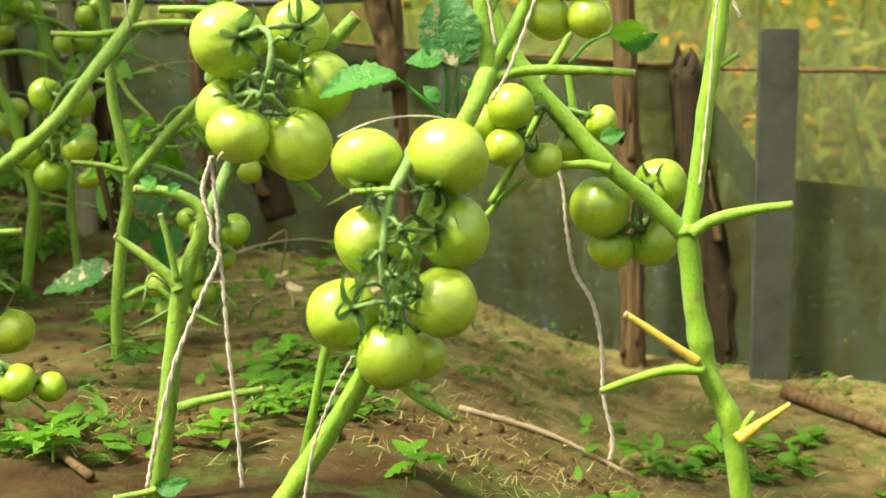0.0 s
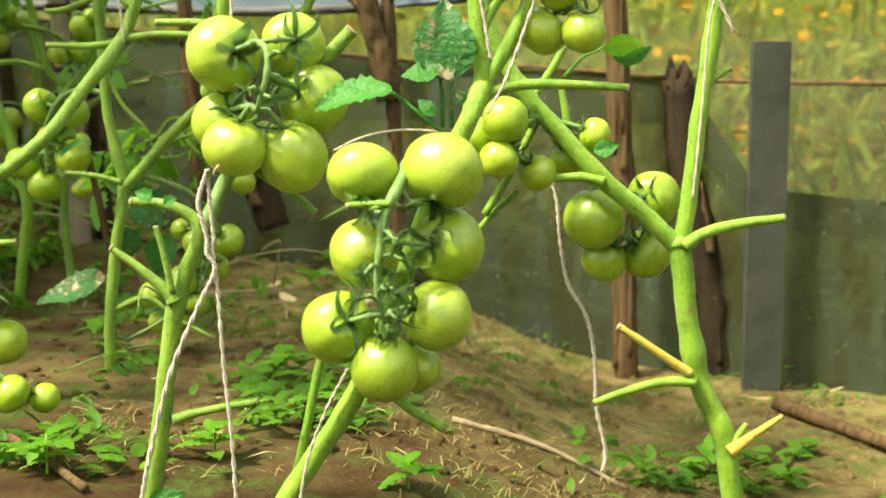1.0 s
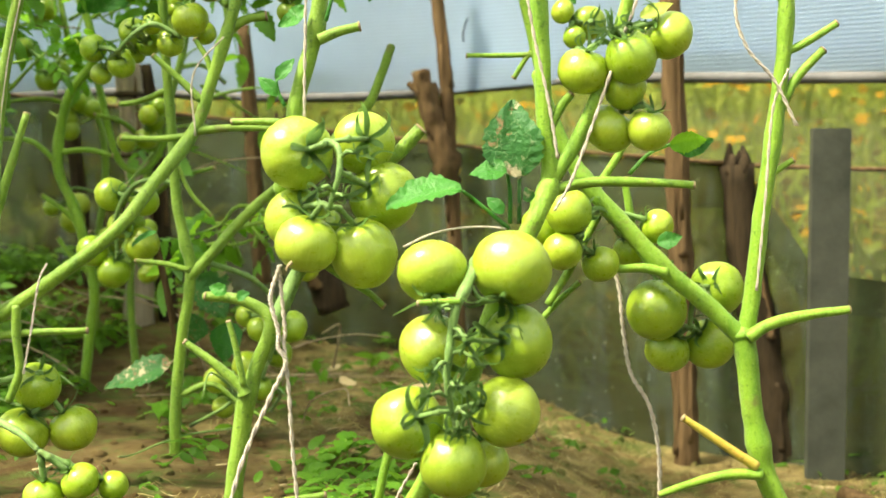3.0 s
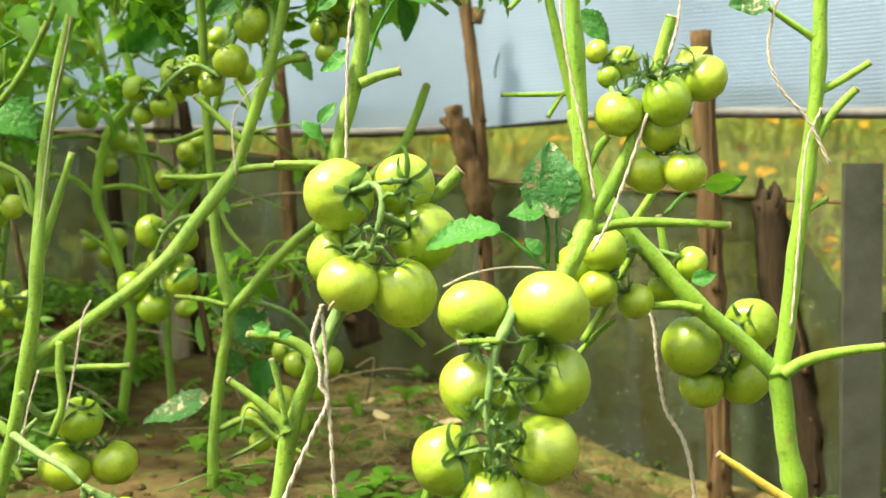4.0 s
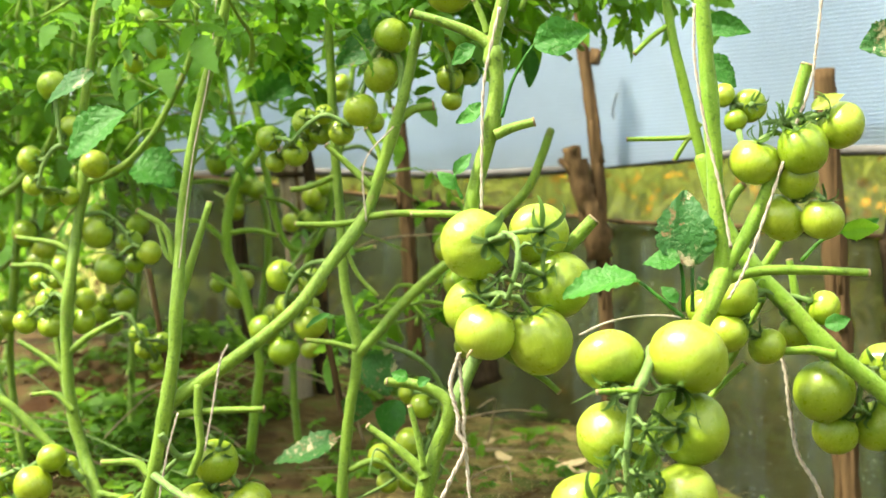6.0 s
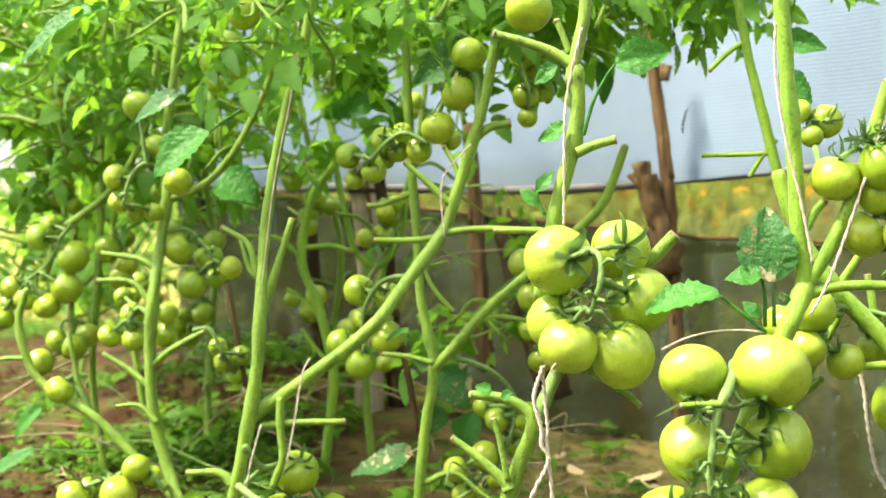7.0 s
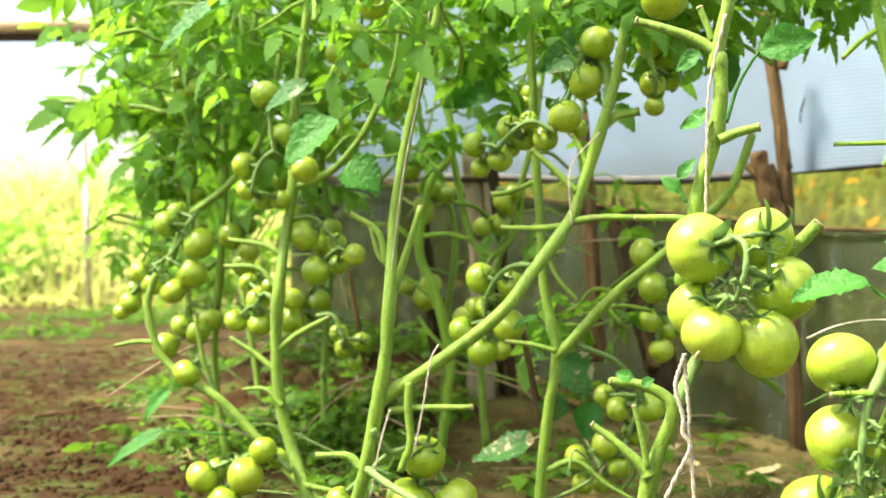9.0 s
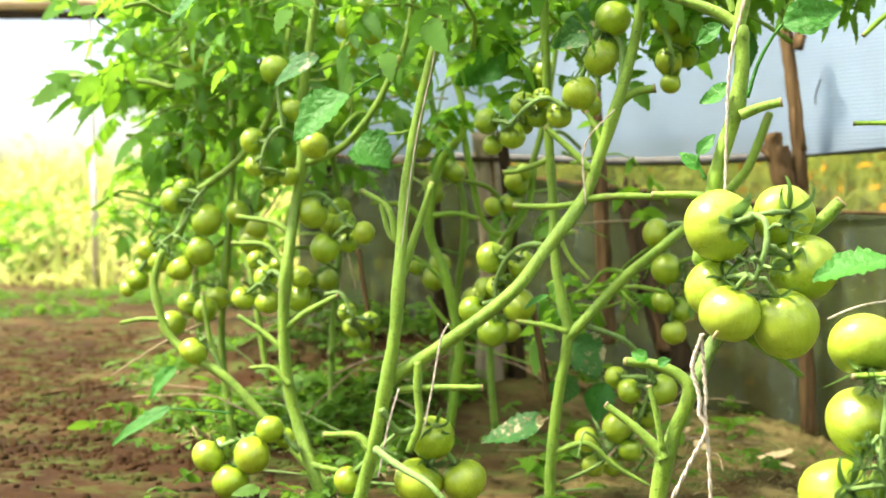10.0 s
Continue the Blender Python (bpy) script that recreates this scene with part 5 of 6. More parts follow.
for k, (x, y, h, lean, fruit, leaves) in enumerate((
        (-1.0, 2.3, 1.35, (0.02, 0.0), 16, 26), (-1.12, 2.05, 1.3, (0.05, 0.03), 16, 16), (-0.78, 2.5, 1.35, (-0.03, 0.0), 12, 18), (-0.62, 2.25, 1.35, (0.05, 0.02), 12, 20), (-1.25, 2.55, 1.4, (0.0, 0.05), 8, 34),
        (-1.52, 2.75, 1.5, (0.0, 0.0), 8, 62), (-1.42, 3.3, 1.5, (0.02, 0.0), 4, 55), (-1.9, 3.5, 1.6, (0.0, 0.0), 8, 72),
        (-2.25, 4.3, 1.6, (0.0, 0.0), 4, 110), (-2.75, 5.2, 1.6, (0.0, 0.0), 4, 110), (-3.15, 6.2, 1.6, (0.0, 0.0), 4, 110))):
    row_plant(x, y, h, lean, 60 + k, fruit, leaves, 0.22, 0.5 if k < 5 else 0.36, 0.25 if k < 5 else 0.6)

def back_plant():
    p = plant_at((-0.688, 2.150, 0.045), "pale-stemmed tomato plant close to the wall", stem=STEM_LIGHT)
    stem_of(p, [(-0.697, 2.150, 0.033), (-0.683, 2.150, 0.149), (-0.678, 2.150, 0.218), (-0.709, 2.150, 0.356), (-0.743, 2.150, 0.448), (-0.721, 2.150, 0.576), (-0.673, 2.150, 0.644), (-0.679, 2.150, 0.714), (-0.707, 2.150, 0.795), (-0.721, 2.150, 0.934), (-0.733, 2.150, 1.097)], 0.0115, 0.008, nodes=(0.3, 0.42))
    stem_of(p, [(-0.685, 2.200, 0.648), (-0.671, 2.200, 0.578), (-0.640, 2.200, 0.460), (-0.590, 2.200, 0.437), (-0.548, 2.200, 0.495), (-0.536, 2.200, 0.576)], 0.0085, 0.0065)
    stub_of(p, [(-0.739, 2.150, 0.448), (-0.793, 2.150, 0.493), (-0.866, 2.150, 0.498)], 0.0070, 0.0050)
    stub_of(p, [(-0.739, 2.150, 0.472), (-0.685, 2.150, 0.477), (-0.638, 2.150, 0.466)], 0.0065, 0.0050)
    stub_of(p, [(-0.703, 2.150, 0.333), (-0.739, 2.150, 0.367), (-0.775, 2.150, 0.390)], 0.0070, 0.0048)
    stub_of(p, [(-0.677, 2.150, 0.230), (-0.721, 2.150, 0.275), (-0.745, 2.150, 0.309)], 0.0060, 0.0045)
    stub_of(p, [(-0.673, 2.150, 0.725), (-0.632, 2.150, 0.764), (-0.615, 2.150, 0.792)], 0.0060, 0.0045)
    truss(p, [(-0.703, 2.150, 0.783), (-0.673, 2.150, 0.840), (-0.650, 2.150, 0.828)], [(-0.678, 2.170, 0.869, 0.020), (-0.633, 2.170, 0.821, 0.022), (-0.652, 2.170, 0.788, 0.020), (-0.678, 2.170, 0.788, 0.017), (-0.690, 2.170, 0.832, 0.017)], 0.0045, seed=31)
    truss(p, [(-0.721, 2.150, 0.610), (-0.745, 2.150, 0.634), (-0.763, 2.150, 0.623)], [(-0.767, 2.170, 0.612, 0.023), (-0.741, 2.170, 0.629, 0.020), (-0.811, 2.170, 0.672, 0.020), (-0.714, 2.170, 0.670, 0.020)], 0.0045, seed=32)
    foliage(p, [((-0.685, 2.200, 0.969), (0.35, 0.25, 0.14), 24)], 28)


back_plant()


def dry_vines():
    """Thin dry shoots and fallen runners between the stems."""
    r = random.Random(77)
    for k in range(26):
        x = r.uniform(-1.25, -0.2)
        y = r.uniform(1.7, 2.5)
        z = ground_z(x, y)
        g = r.uniform(0, 6.28)
        ln = r.uniform(0.15, 0.5)
        pts = [(x + math.cos(g) * ln * u + r.gauss(0, 0.02), y + math.sin(g) * ln * 0.6 * u, z + 0.01 + ln * 0.5 * math.sin(u * 2.2) * (k % 3) * 0.5 + r.uniform(0, 0.02)) for u in (0, 0.33, 0.66, 1.0)]
        s = Soup()
        tube(s, local(pts, pts[0]), r.uniform(0.0018, 0.0035), 0.0012, 6, 6, 0.3)
        ob = new("dry_shoot", s.mesh("dry_shoot", DRY_VINE if k % 2 else STEM_DARK))
        ob.location = pts[0]
        tagged(ob, "thin fallen shoot lying between the stems" if k % 2 else "thin green runner between the stems", "shoot", "fallen shoots")


dry_vines()

# ---------------------------------------------------------------- twines
twine([(0.206, 0.968, 0.692), (0.200, 0.968, 0.638), (0.194, 0.968, 0.600), (0.177, 0.968, 0.553), (0.154, 0.968, 0.484), (0.132, 0.968, 0.424), (0.115, 0.968, 0.393)])
twine([(0.084, 0.968, 0.683), (0.084, 0.968, 0.628), (0.094, 0.968, 0.562), (0.108, 0.968, 0.501), (0.118, 0.968, 0.443)])
twine([(-0.148, 0.955, 0.341), (-0.156, 0.955, 0.317), (-0.157, 0.955, 0.304), (-0.150, 0.955, 0.277), (-0.150, 0.955, 0.261), (-0.143, 0.955, 0.246), (-0.159, 0.955, 0.212), (-0.187, 0.955, 0.147), (-0.208, 0.955, 0.069), (-0.218, 0.955, 0.022)], r=0.0019)
twine([(-0.149, 0.957, 0.340), (-0.147, 0.957, 0.314), (-0.144, 0.957, 0.277), (-0.145, 0.957, 0.266), (-0.141, 0.957, 0.223), (-0.137, 0.957, 0.157), (-0.131, 0.957, 0.091), (-0.127, 0.957, 0.020)], r=0.0017)
twine([(-0.029, 0.955, 0.359), (-0.003, 0.955, 0.371), (0.024, 0.955, 0.377), (0.050, 0.955, 0.378), (0.071, 0.955, 0.376)], label="pale tie of twine between two stems")
twine([(-0.109, 0.995, 0.690), (-0.125, 0.995, 0.617), (-0.128, 0.995, 0.554), (-0.129, 0.995, 0.483)])
twine([(-0.018, 0.955, 0.150), (-0.038, 0.955, 0.112), (-0.057, 0.955, 0.062), (-0.067, 0.955, 0.008), (-0.072, 0.955, -0.023)])
twine([(0.225, 1.450, 0.326), (0.240, 1.450, 0.277), (0.247, 1.450, 0.215), (0.257, 1.450, 0.161), (0.283, 1.450, 0.115), (0.296, 1.450, 0.052), (0.299, 1.450, -0.011), (0.313, 1.450, -0.075), (0.309, 1.450, -0.103)], r=0.0025, label="slack beige twine hanging to the soil")
twine([(0.395, 1.355, 0.749), (0.371, 1.355, 0.649), (0.385, 1.355, 0.591), (0.421, 1.355, 0.548), (0.450, 1.355, 0.491)], r=0.002, label="loose dry twine wound round a stem")
twine([(0.440, 1.360, 0.563), (0.421, 1.360, 0.512), (0.413, 1.360, 0.397), (0.404, 1.360, 0.281)], r=0.0014)
twine([(-0.539, 1.360, 0.171), (-0.528, 1.360, 0.227), (-0.517, 1.360, 0.290), (-0.506, 1.360, 0.314)], r=0.0012)
twine([(-0.605, 1.360, 0.097), (-0.591, 1.360, 0.169), (-0.576, 1.360, 0.222)], r=0.0012)
twine([(-0.330, 1.440, 0.480), (-0.332, 1.440, 0.561), (-0.291, 1.440, 0.612)], r=0.0012)
twine([(-0.582, 1.380, 0.400), (-0.561, 1.380, 0.560), (-0.536, 1.380, 0.680), (-0.524, 1.380, 0.783)], r=0.0008)

# ---------------------------------------------------------------- stakes and boards along the wall
stake([(0.026, 2.720, -0.036), (0.017, 2.720, 0.183), (0.008, 2.720, 0.395), (-0.005, 2.720, 0.635), (-0.026, 2.720, 0.822), (-0.041, 2.720, 0.942), (-0.047, 2.720, 1.009)], 0.019, 0.014, WOOD, "split brown wooden stake with a broken limb", branch=[([(0.003, 2.700, 0.409), (-0.022, 2.700, 0.515), (-0.052, 2.700, 0.610), (-0.070, 2.700, 0.674)], 0.032, 0.020), ([(-0.026, 2.690, 0.515), (-0.044, 2.690, 0.607), (-0.052, 2.690, 0.676)], 0.018, 0.006), ([(-0.009, 2.700, 0.475), (-0.026, 2.700, 0.568), (-0.034, 2.700, 0.647)], 0.016, 0.006), ([(-0.054, 2.700, 0.595), (-0.077, 2.700, 0.628), (-0.095, 2.700, 0.646)], 0.010, 0.006), ([(-0.005, 2.710, 0.906), (-0.010, 2.710, 0.886), (-0.013, 2.710, 0.870)], 0.016, 0.015)])
bamboo = stake([(-0.721, 2.660, 0.007), (-0.721, 2.660, 0.200), (-0.719, 2.660, 0.393), (-0.726, 2.660, 0.532), (-0.743, 2.660, 0.684)], 0.034, 0.030, BAMBOO, "thick grey bamboo post")
for at in ((-0.722, 2.660, 0.283), (-0.722, 2.660, 0.476), (-0.738, 2.660, 0.615)):
    s = Soup()
    tube(s, local([(at[0], at[1], at[2] - 0.006), (at[0], at[1], at[2] + 0.006)], bamboo.location), 0.0355, 0.0355, 12, 2, 0.05)
    part("joint", s, WOOD_DARK, bamboo, "dark bamboo joint")
stake([(-0.661, 2.700, 0.059), (-0.671, 2.700, 0.226), (-0.682, 2.700, 0.393), (-0.696, 2.700, 0.546), (-0.715, 2.700, 0.686)], 0.022, 0.020, WOOD_DARK, "dark charred post beside the bamboo")
stake([(-0.436, 2.700, 0.175), (-0.449, 2.700, 0.284), (-0.458, 2.700, 0.462), (-0.466, 2.700, 0.599), (-0.480, 2.700, 0.778)], 0.020, 0.016, WOOD, "narrow brown wooden stake")
stake([(-0.269, 2.680, 0.113), (-0.302, 2.680, 0.220), (-0.342, 2.680, 0.341), (-0.371, 2.680, 0.476), (-0.393, 2.680, 0.530)], 0.040, 0.034, WOOD_DARK, "leaning dark post with a broken top")
stake([(-0.815, 2.600, 0.176), (-0.829, 2.600, 0.285), (-0.848, 2.600, 0.476), (-0.858, 2.600, 0.572)], 0.018, 0.016, WOOD_DARK, "dark thin post behind the vines")
stake([(-0.427, 1.750, 0.159), (-0.446, 1.750, 0.258), (-0.461, 1.750, 0.334)], 0.006, 0.005, WOOD, "thin reddish support stick", name="support_stick")
stake([(-0.779, 1.900, 0.217), (-0.792, 1.900, 0.290), (-0.812, 1.900, 0.406)], 0.0055, 0.0045, WOOD, "thin reddish support stick", name="support_stick")
stake([(0.502, 2.350, -0.221), (0.497, 2.350, -0.064), (0.487, 2.350, 0.185), (0.475, 2.350, 0.417), (0.462, 2.350, 0.655), (0.454, 2.350, 0.799)], 0.026, 0.023, WOOD, "tall brown wooden stake against the film")
stake([(0.724, 2.380, -0.242), (0.703, 2.380, -0.119), (0.668, 2.380, 0.063), (0.628, 2.380, 0.241), (0.602, 2.380, 0.452)], 0.040, 0.036, WOOD_DARK, "dark charred post with a rough top")


def board():
    t = thing("board", (0.760, 2.220, -0.134), "upright grey weathered board behind the plants", "board", "stakes along the film wall")
    a, b = Vector((0.712, 2.220, -0.134)), Vector((0.786, 2.220, 0.522))
    w, hgt, o = b.x - a.x, b.z - a.z + 0.12, Vector(t.location)
    bm = bmesh.new()
    bmesh.ops.create_cube(bm, size=1.0, matrix=Matrix.Translation(((a.x + b.x) / 2 - o.x, 0, b.z - hgt / 2 - o.z)) @ Matrix.Diagonal((w, 0.022, hgt, 1)))
    bmesh.ops.bevel(bm, geom=bm.edges[:], offset=0.004, segments=2)
    me = bpy.data.meshes.new("plank")
    bm.to_mesh(me)
    bm.free()
    me.materials.append(SLATE)
    part("plank", me, SLATE, t)


board()


def ground_pole(a, b, r, label, mat):
    a, b = Vector(a), Vector(b)
    a.z, b.z = ground_z(a.x, a.y) + r * 0.8, ground_z(b.x, b.y) + r * 0.8
    m = (a + b) / 2
    m.z = ground_z(m.x, m.y) + r * 0.8
    s = Soup()
    tube(s, local([a, m, b], a), r, r * 0.8, 8, 6, 0.4)
    ob = new("stick", s.mesh("stick", mat))
    ob.location = a
    return tagged(ob, label, "stick", "sticks on the soil")


ground_pole((0.732, 2.047, -0.150), (0.843, 1.715, -0.150), 0.014, "grey-brown pole lying on the soil by the wall", WOOD)
ground_pole((0.103, 1.520, 0), (0.353, 1.500, 0), 0.0045, "thin tan cane lying on the bed", DRY_VINE)
ground_pole((-0.440, 1.255, 0), (-0.293, 1.035, 0), 0.006, "dark stick lying on the soil under the plants", WOOD)
ground_pole((-1.925, 2.628, 0.000), (-1.794, 3.012, 0.000), 0.008, "dry stick lying on the bare path", WOOD)
ground_pole((-1.579, 3.397, 0.000), (-1.019, 2.636, -0.000), 0.008, "grey stick lying under the plants", BAMBOO)



def fallen_leaf(at, size, turn, seed):
    v, f = leaflet(size, size * 0.4, 0.12, -0.25, seed)
    s = Soup().add(v, f, Matrix.Rotation(turn, 4, "Z"))
    ob = new("fallen_leaf", s.mesh("fallen_leaf", STRAW))
    ob.location = (at[0], at[1], ground_z(at[0], at[1]) + 0.008)
    ob.modifiers.new("thickness", "SOLIDIFY").thickness = 0.0012
    return tagged(ob, "curled dry brown leaf lying on the soil", "dry leaf", "fallen leaves")


for k, (at, size, turn) in enumerate((((-0.089, 2.196, 0.000), 0.075, 0.4), ((-0.188, 2.233, 0.000), 0.05, 2.1), ((-0.020, 2.165, 0.000), 0.06, 3.0), ((-0.257, 2.444, 0.000), 0.04, 1.0), ((-1.012, 2.282, -0.000), 0.05, 4.0))):
    fallen_leaf(at, size, turn, 90 + k)


def film_wire(points, r, label):
    s = Soup()
    tube(s, local(points, points[0]), r, r, 6, 8, 0.1)
    ob = new("wire", s.mesh("wire", WOOD_DARK))
    ob.location = points[0]
    return tagged(ob, label, "wire", "wires on the film")


film_wire([(0.054, 2.790, 0.682), (0.044, 2.790, 0.731), (0.033, 2.790, 0.761), (0.041, 2.790, 0.798), (0.054, 2.790, 0.825), (0.065, 2.790, 0.828), (0.073, 2.790, 0.817)], 0.0016, "bent dark wire stuck on the film")
film_wire([(0.062, 2.790, 0.719), (0.070, 2.790, 0.706), (0.074, 2.790, 0.695)], 0.004, "short dark wire end stuck on the film")

# the bamboo beam and post at the open end
beam = new("beam", None)
beam.location = (-6.221, 7.600, 2.066)
tagged(beam, "horizontal pale bamboo beam at the open end", "beam")
s = Soup()
tube(s, local([(-9.887, 7.600, 2.174), (-6.221, 7.600, 2.082), (-4.838, 7.600, 2.039), (-3.468, 7.600, 1.988)], beam.location), 0.062, 0.058, 10, 8, 0.1, [(0.35, 0.12), (0.6, 0.12), (0.8, 0.12)])
part("pole", s, POLE, beam)
# added dark rod: the shade on the beam's underside, built as a shape
s = Soup()
tube(s, local([(-9.887, 7.630, 2.084), (-6.221, 7.630, 1.992), (-4.838, 7.630, 1.949), (-3.468, 7.630, 1.898)], beam.location), 0.035, 0.032, 8, 8, 0.3)
part("batten", s, WOOD_DARK, beam, "dark rod standing in for the shaded underside of the bamboo")
stake([(-4.965, 8.277, 0.000), (-4.595, 7.600, 0.531), (-4.617, 7.600, 1.007), (-4.661, 7.600, 2.080)], 0.022, 0.02, PALE_POST, "bleached post carrying the bamboo beam", name="post")


# ---------------------------------------------------------------- weeds, straw, meadow
def scatter(name, count, area, template, size, mat, seed, label, category, lift=0.0, keep=None, tilt=0.5):
    r = random.Random(seed)
    s = Soup()
    while count > 0:
        x, y = r.uniform(area[0], area[1]), r.uniform(area[2], area[3])
        if keep and not keep(x, y, r):
            continue
        count -= 1
        v, f = template[r.randrange(len(template))]
        k = r.uniform(*size)
        m = Matrix.Translation((x, y, ground_z(x, y) + lift * r.random())) @ Matrix.Rotation(r.uniform(0, 6.28), 4, "Z") @ Matrix.Rotation(-r.uniform(0, tilt), 4, "Y") @ Matrix.Rotation(r.gauss(0, 0.3), 4, "X")
        s.add(v, f, m @ Matrix.Diagonal((k, k, k, 1)))
    ob = new(name, s.mesh(name, mat))
    return tagged(ob, label, category, kind="stuff")


BLADE = [([(0, -0.03, 0), (0, 0.03, 0), (0.5, 0.028, 0.12 * b), (0.5, -0.028, 0.12 * b), (1, 0, -0.1 * b)], [(0, 1, 2, 3), (3, 2, 4)]) for b in (0.6, 1.2, -0.6)]
HERB = [LEAVES[k] for k in (0, 1, 3)]


def under_row(x, y, r):
    """Weeds keep to the bed between the bare path and the wall."""
    path = -1.15 - 0.545 * (y - 1.85)
    if x > -0.75 and r.random() < (0.985 if y < 1.9 else 0.95):
        return False
    return x > path - 0.1 + 0.35 * r.random() and y < wall_y(x) + 0.1 and noise.noise(Vector((x * 2.5, y * 2.5, 5))) > -0.15 + 0.3 * r.random()


def in_meadow(x, y, r):
    inside = y < (8.1 + 0.3 * math.sin(x * 1.7)) and (x < -1.45 or y < wall_y(x) + 0.55)
    return not inside


scatter("weeds", 420, (-3.6, 1.2, 1.3, 6.5), HERB, (0.05, 0.13), WEED, 5, "low green weeds under the tomato plants", "weeds", 0.03, under_row, 0.7)
scatter("small_weeds", 3000, (-3.2, 1.3, 1.2, 5.0), LEAFLETS, (0.010, 0.030), WEED, 6, "tiny green seedlings on the soil", "weeds", 0.02, under_row, 0.8)
scatter("bank_weeds", 130, (-1.4, -0.3, 1.95, 3.1), HERB, (0.05, 0.13), WEED, 16, "green weeds on the low bank by the film", "weeds", 0.03, lambda x, y, r: y < wall_y(x) and noise.noise(Vector((x * 3, y * 3, 31))) > -0.2 + 0.3 * r.random(), 0.7)
scatter("path_weeds", 1500, (-6.5, -2.0, 4.6, 7.9), HERB, (0.05, 0.14), WEED, 12, "green weeds across the end of the path", "weeds", 0.02, lambda x, y, r: noise.noise(Vector((x * 0.9, y * 1.6, 2))) > -0.1 - 0.12 * (y - 6) + 0.2 * r.random(), 0.7)
scatter("bush_leaves", 240, (-6.9, -5.75, 8.6, 9.5), HERB, (0.15, 0.3), LEAF, 13, "dense green bush in the sunlit field", "bush", 0.6, None, 0.8)
scatter("seedling_patch", 700, (-0.45, 0.75, 1.10, 1.75), LEAFLETS, (0.015, 0.040), WEED, 15, "patch of low green seedlings on the mulched bed", "weeds", 0.025, lambda x, y, r: noise.noise(Vector((x * 4, y * 4, 21))) > 0.05 + 0.25 * r.random(), 0.8)
scatter("dry_grass", 7500, (-0.4, 1.3, 1.1, 2.8), BLADE, (0.010, 0.034), DRY_GRASS, 14, "short olive and straw-coloured dead grass on the soil", "dry grass", 0.0, lambda x, y, r: y < wall_y(x) and noise.noise(Vector((x * 2.0, y * 2.0, 9))) > -0.4 + 0.35 * r.random(), 0.5)
scatter("straw", 1800, (-2.2, 1.4, 1.0, 3.6), BLADE, (0.015, 0.05), STRAW, 7, "dry straw strewn over the soil", "straw", 0.006, under_row, 0.15)
scatter("meadow_grass", 14000, (-14, 6, 2.7, 16), BLADE, (0.25, 0.6), MEADOW, 8, "sunlit yellow-green meadow beyond the film wall", "meadow", 0.0, in_meadow, 1.5)
scatter("meadow_herbs", 3000, (-14, 6, 3.0, 15), HERB, (0.12, 0.32), MEADOW, 9, "leafy yellow-green herbs in the meadow", "meadow", 0.5, in_meadow, 0.9)

def seedling(x, y, size, seed):
    """A young weed: a short stalk with a whorl of toothed leaves, each a part."""
    r = random.Random(seed)
    t = thing("weed_seedling", (x, y, ground_z(x, y) - 0.003), "young bright green weed growing from the soil", "weed", "weed seedlings")
    head = np.array((r.uniform(-0.2, 0.2), r.uniform(-0.2, 0.2), 0.8)) * size
    s = Soup()
    tube(s, [(0, 0, 0), head * 0.5, head], size * 0.035, size * 0.022, 6, 4, 0.2)
    part("stalk", s, STEM_LIGHT, t)
    for k in range(7):
        a = 2.4 * k + r.uniform(-0.3, 0.3)
        ln = size * r.uniform(0.65, 1.1)
        v, f = leaflet(ln, ln * r.uniform(0.28, 0.38), 0.14, r.uniform(0.1, 0.5), seed * 9 + k)
        at = head * (0.55 + 0.45 * (k % 4) / 3)
        m = Matrix.Translation(at) @ Matrix.Rotation(a, 4, "Z") @ Matrix.Rotation(-r.uniform(0.0, 0.7), 4, "Y")
        part("leaf", Soup().add(v, f, m), YOUNG_WEED, t)


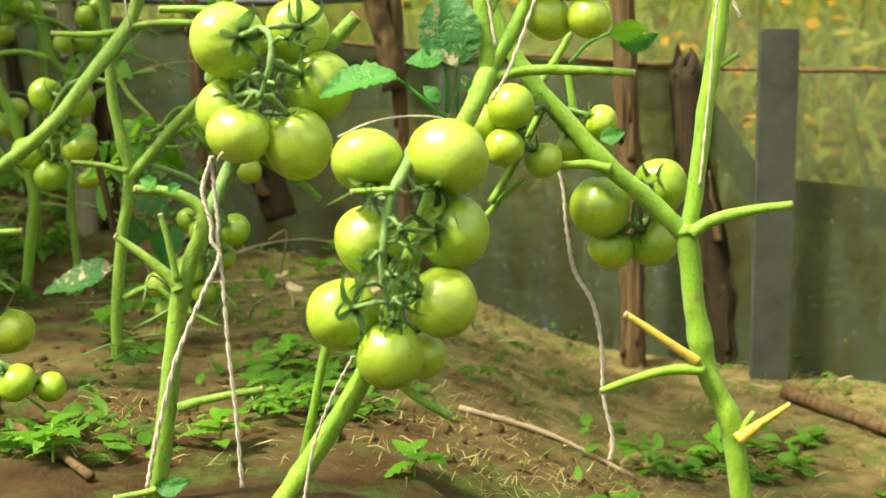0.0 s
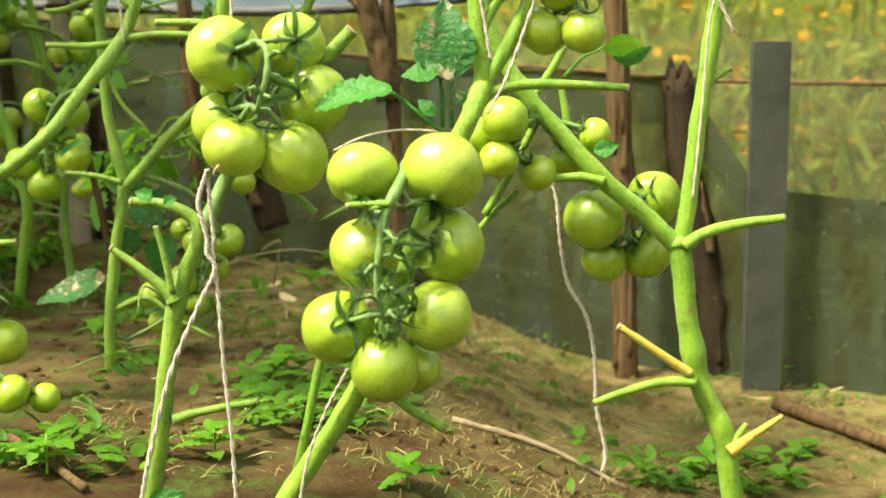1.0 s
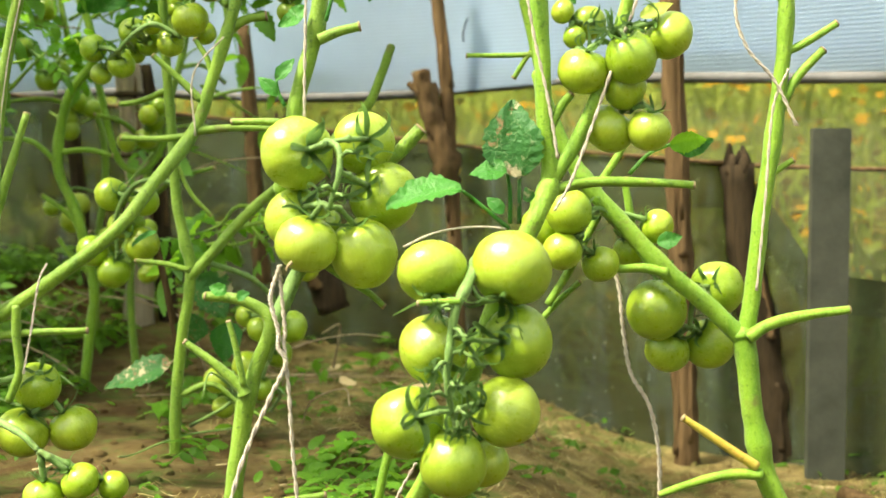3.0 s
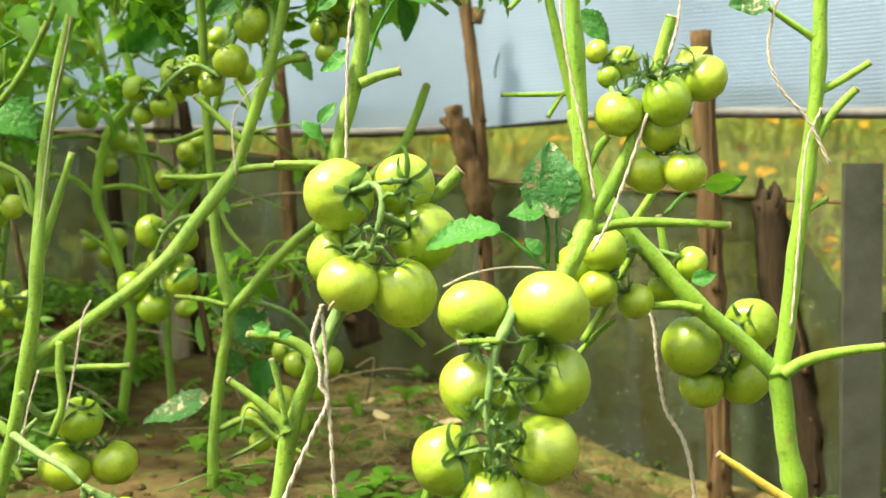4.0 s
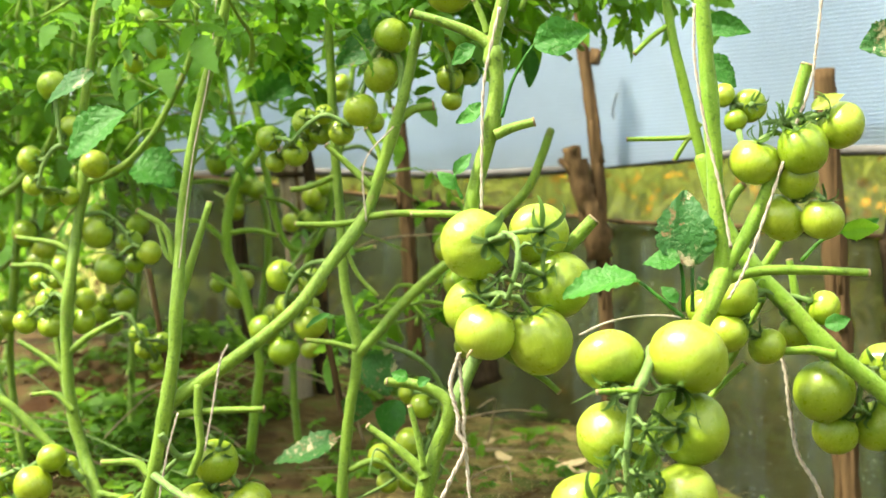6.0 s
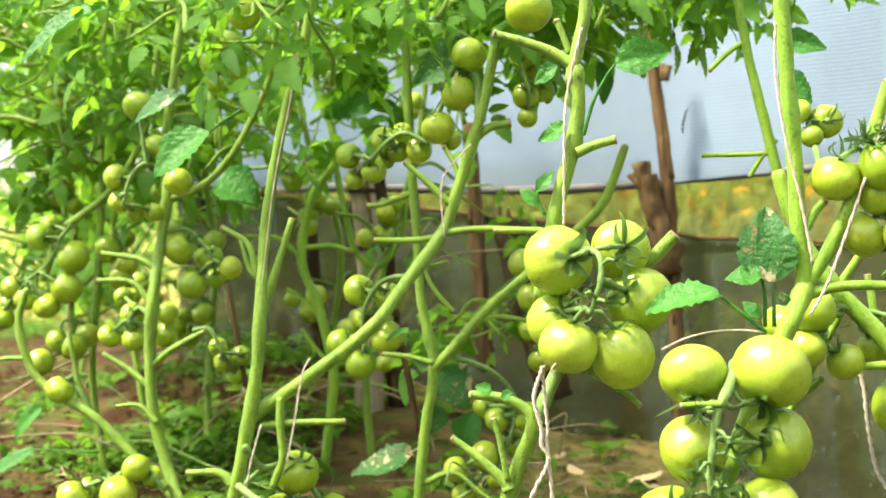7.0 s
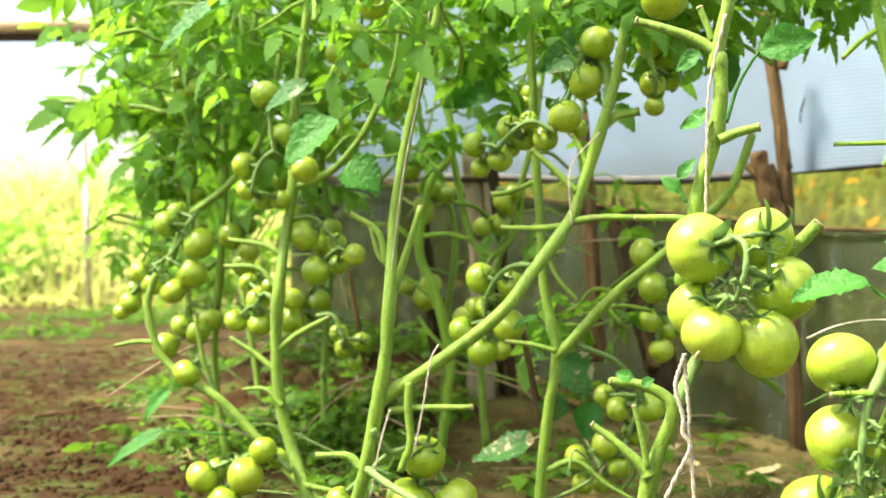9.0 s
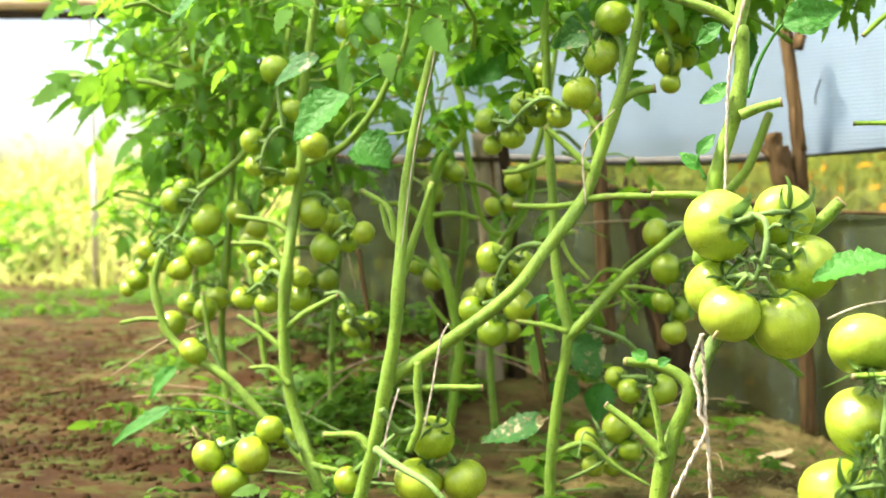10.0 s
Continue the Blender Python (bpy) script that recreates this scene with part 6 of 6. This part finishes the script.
for k, (x, y, size) in enumerate(((-0.71, 2.78, 0.050), (-0.74, 2.58, 0.055), (-0.49, 1.88, 0.050), (-1.08, 2.79, 0.050), (-0.15, 2.81, 0.035), (-0.11, 2.57, 0.030), (-1.81, 3.00, 0.030), (-1.38, 2.80, 0.045), (-0.14, 1.60, 0.050), (-0.18, 1.17, 0.050), (0.51, 1.64, 0.050), (0.04, 1.12, 0.040), (-0.35, 1.10, 0.055), (-0.28, 2.44, 0.035))):
    seedling(x, y, size, 200 + k)

LUMP = []
for k in range(3):
    bm = bmesh.new()
    bmesh.ops.create_icosphere(bm, subdivisions=2, radius=1.0)
    v = [tuple(q.co * (1 + 0.45 * noise.noise(q.co * 1.3 + Vector((k * 5, 0, 0)))) * Vector((1, 1, 0.6)).length / 1.5) for q in bm.verts]
    LUMP.append((v, [tuple(q.index for q in f.verts) for f in bm.faces]))
    bm.free()
scatter("path_clods", 4500, (-2.6, -0.9, 1.7, 3.8), LUMP, (0.0025, 0.008), SOIL, 17, "coarse crumbs of brown soil along the bare path", "clods", 0.0, lambda x, y, r: noise.noise(Vector((x * 2.2, y * 2.2, 4))) > -0.3 + 0.5 * r.random(), 0.8)
scatter("clods", 5200, (-3.4, 0.9, 1.2, 4.6), LUMP, (0.0022, 0.010), SOIL, 11, "crumbled clods of brown soil", "clods", 0.0, None, 0.8)
BLOOM = []
for k in range(2):
    v, f = [(0, 0, 0.1)], []
    for i in range(9):
        a = 2 * math.pi * i / 9
        v += [(0.5 * math.cos(a - 0.28), 0.5 * math.sin(a - 0.28), 0.12), (1.0 * math.cos(a), 1.0 * math.sin(a), 0.2 * k), (0.5 * math.cos(a + 0.28), 0.5 * math.sin(a + 0.28), 0.12)]
        f += [(0, 1 + 3 * i, 2 + 3 * i, 3 + 3 * i)]
    BLOOM.append((v, f))
scatter("orange_flowers", 1500, (-3, 4, 3.2, 7), BLOOM, (0.016, 0.032), FLOWER, 10, "orange flowers standing in the meadow", "flowers", 0.75, in_meadow, 1.4)
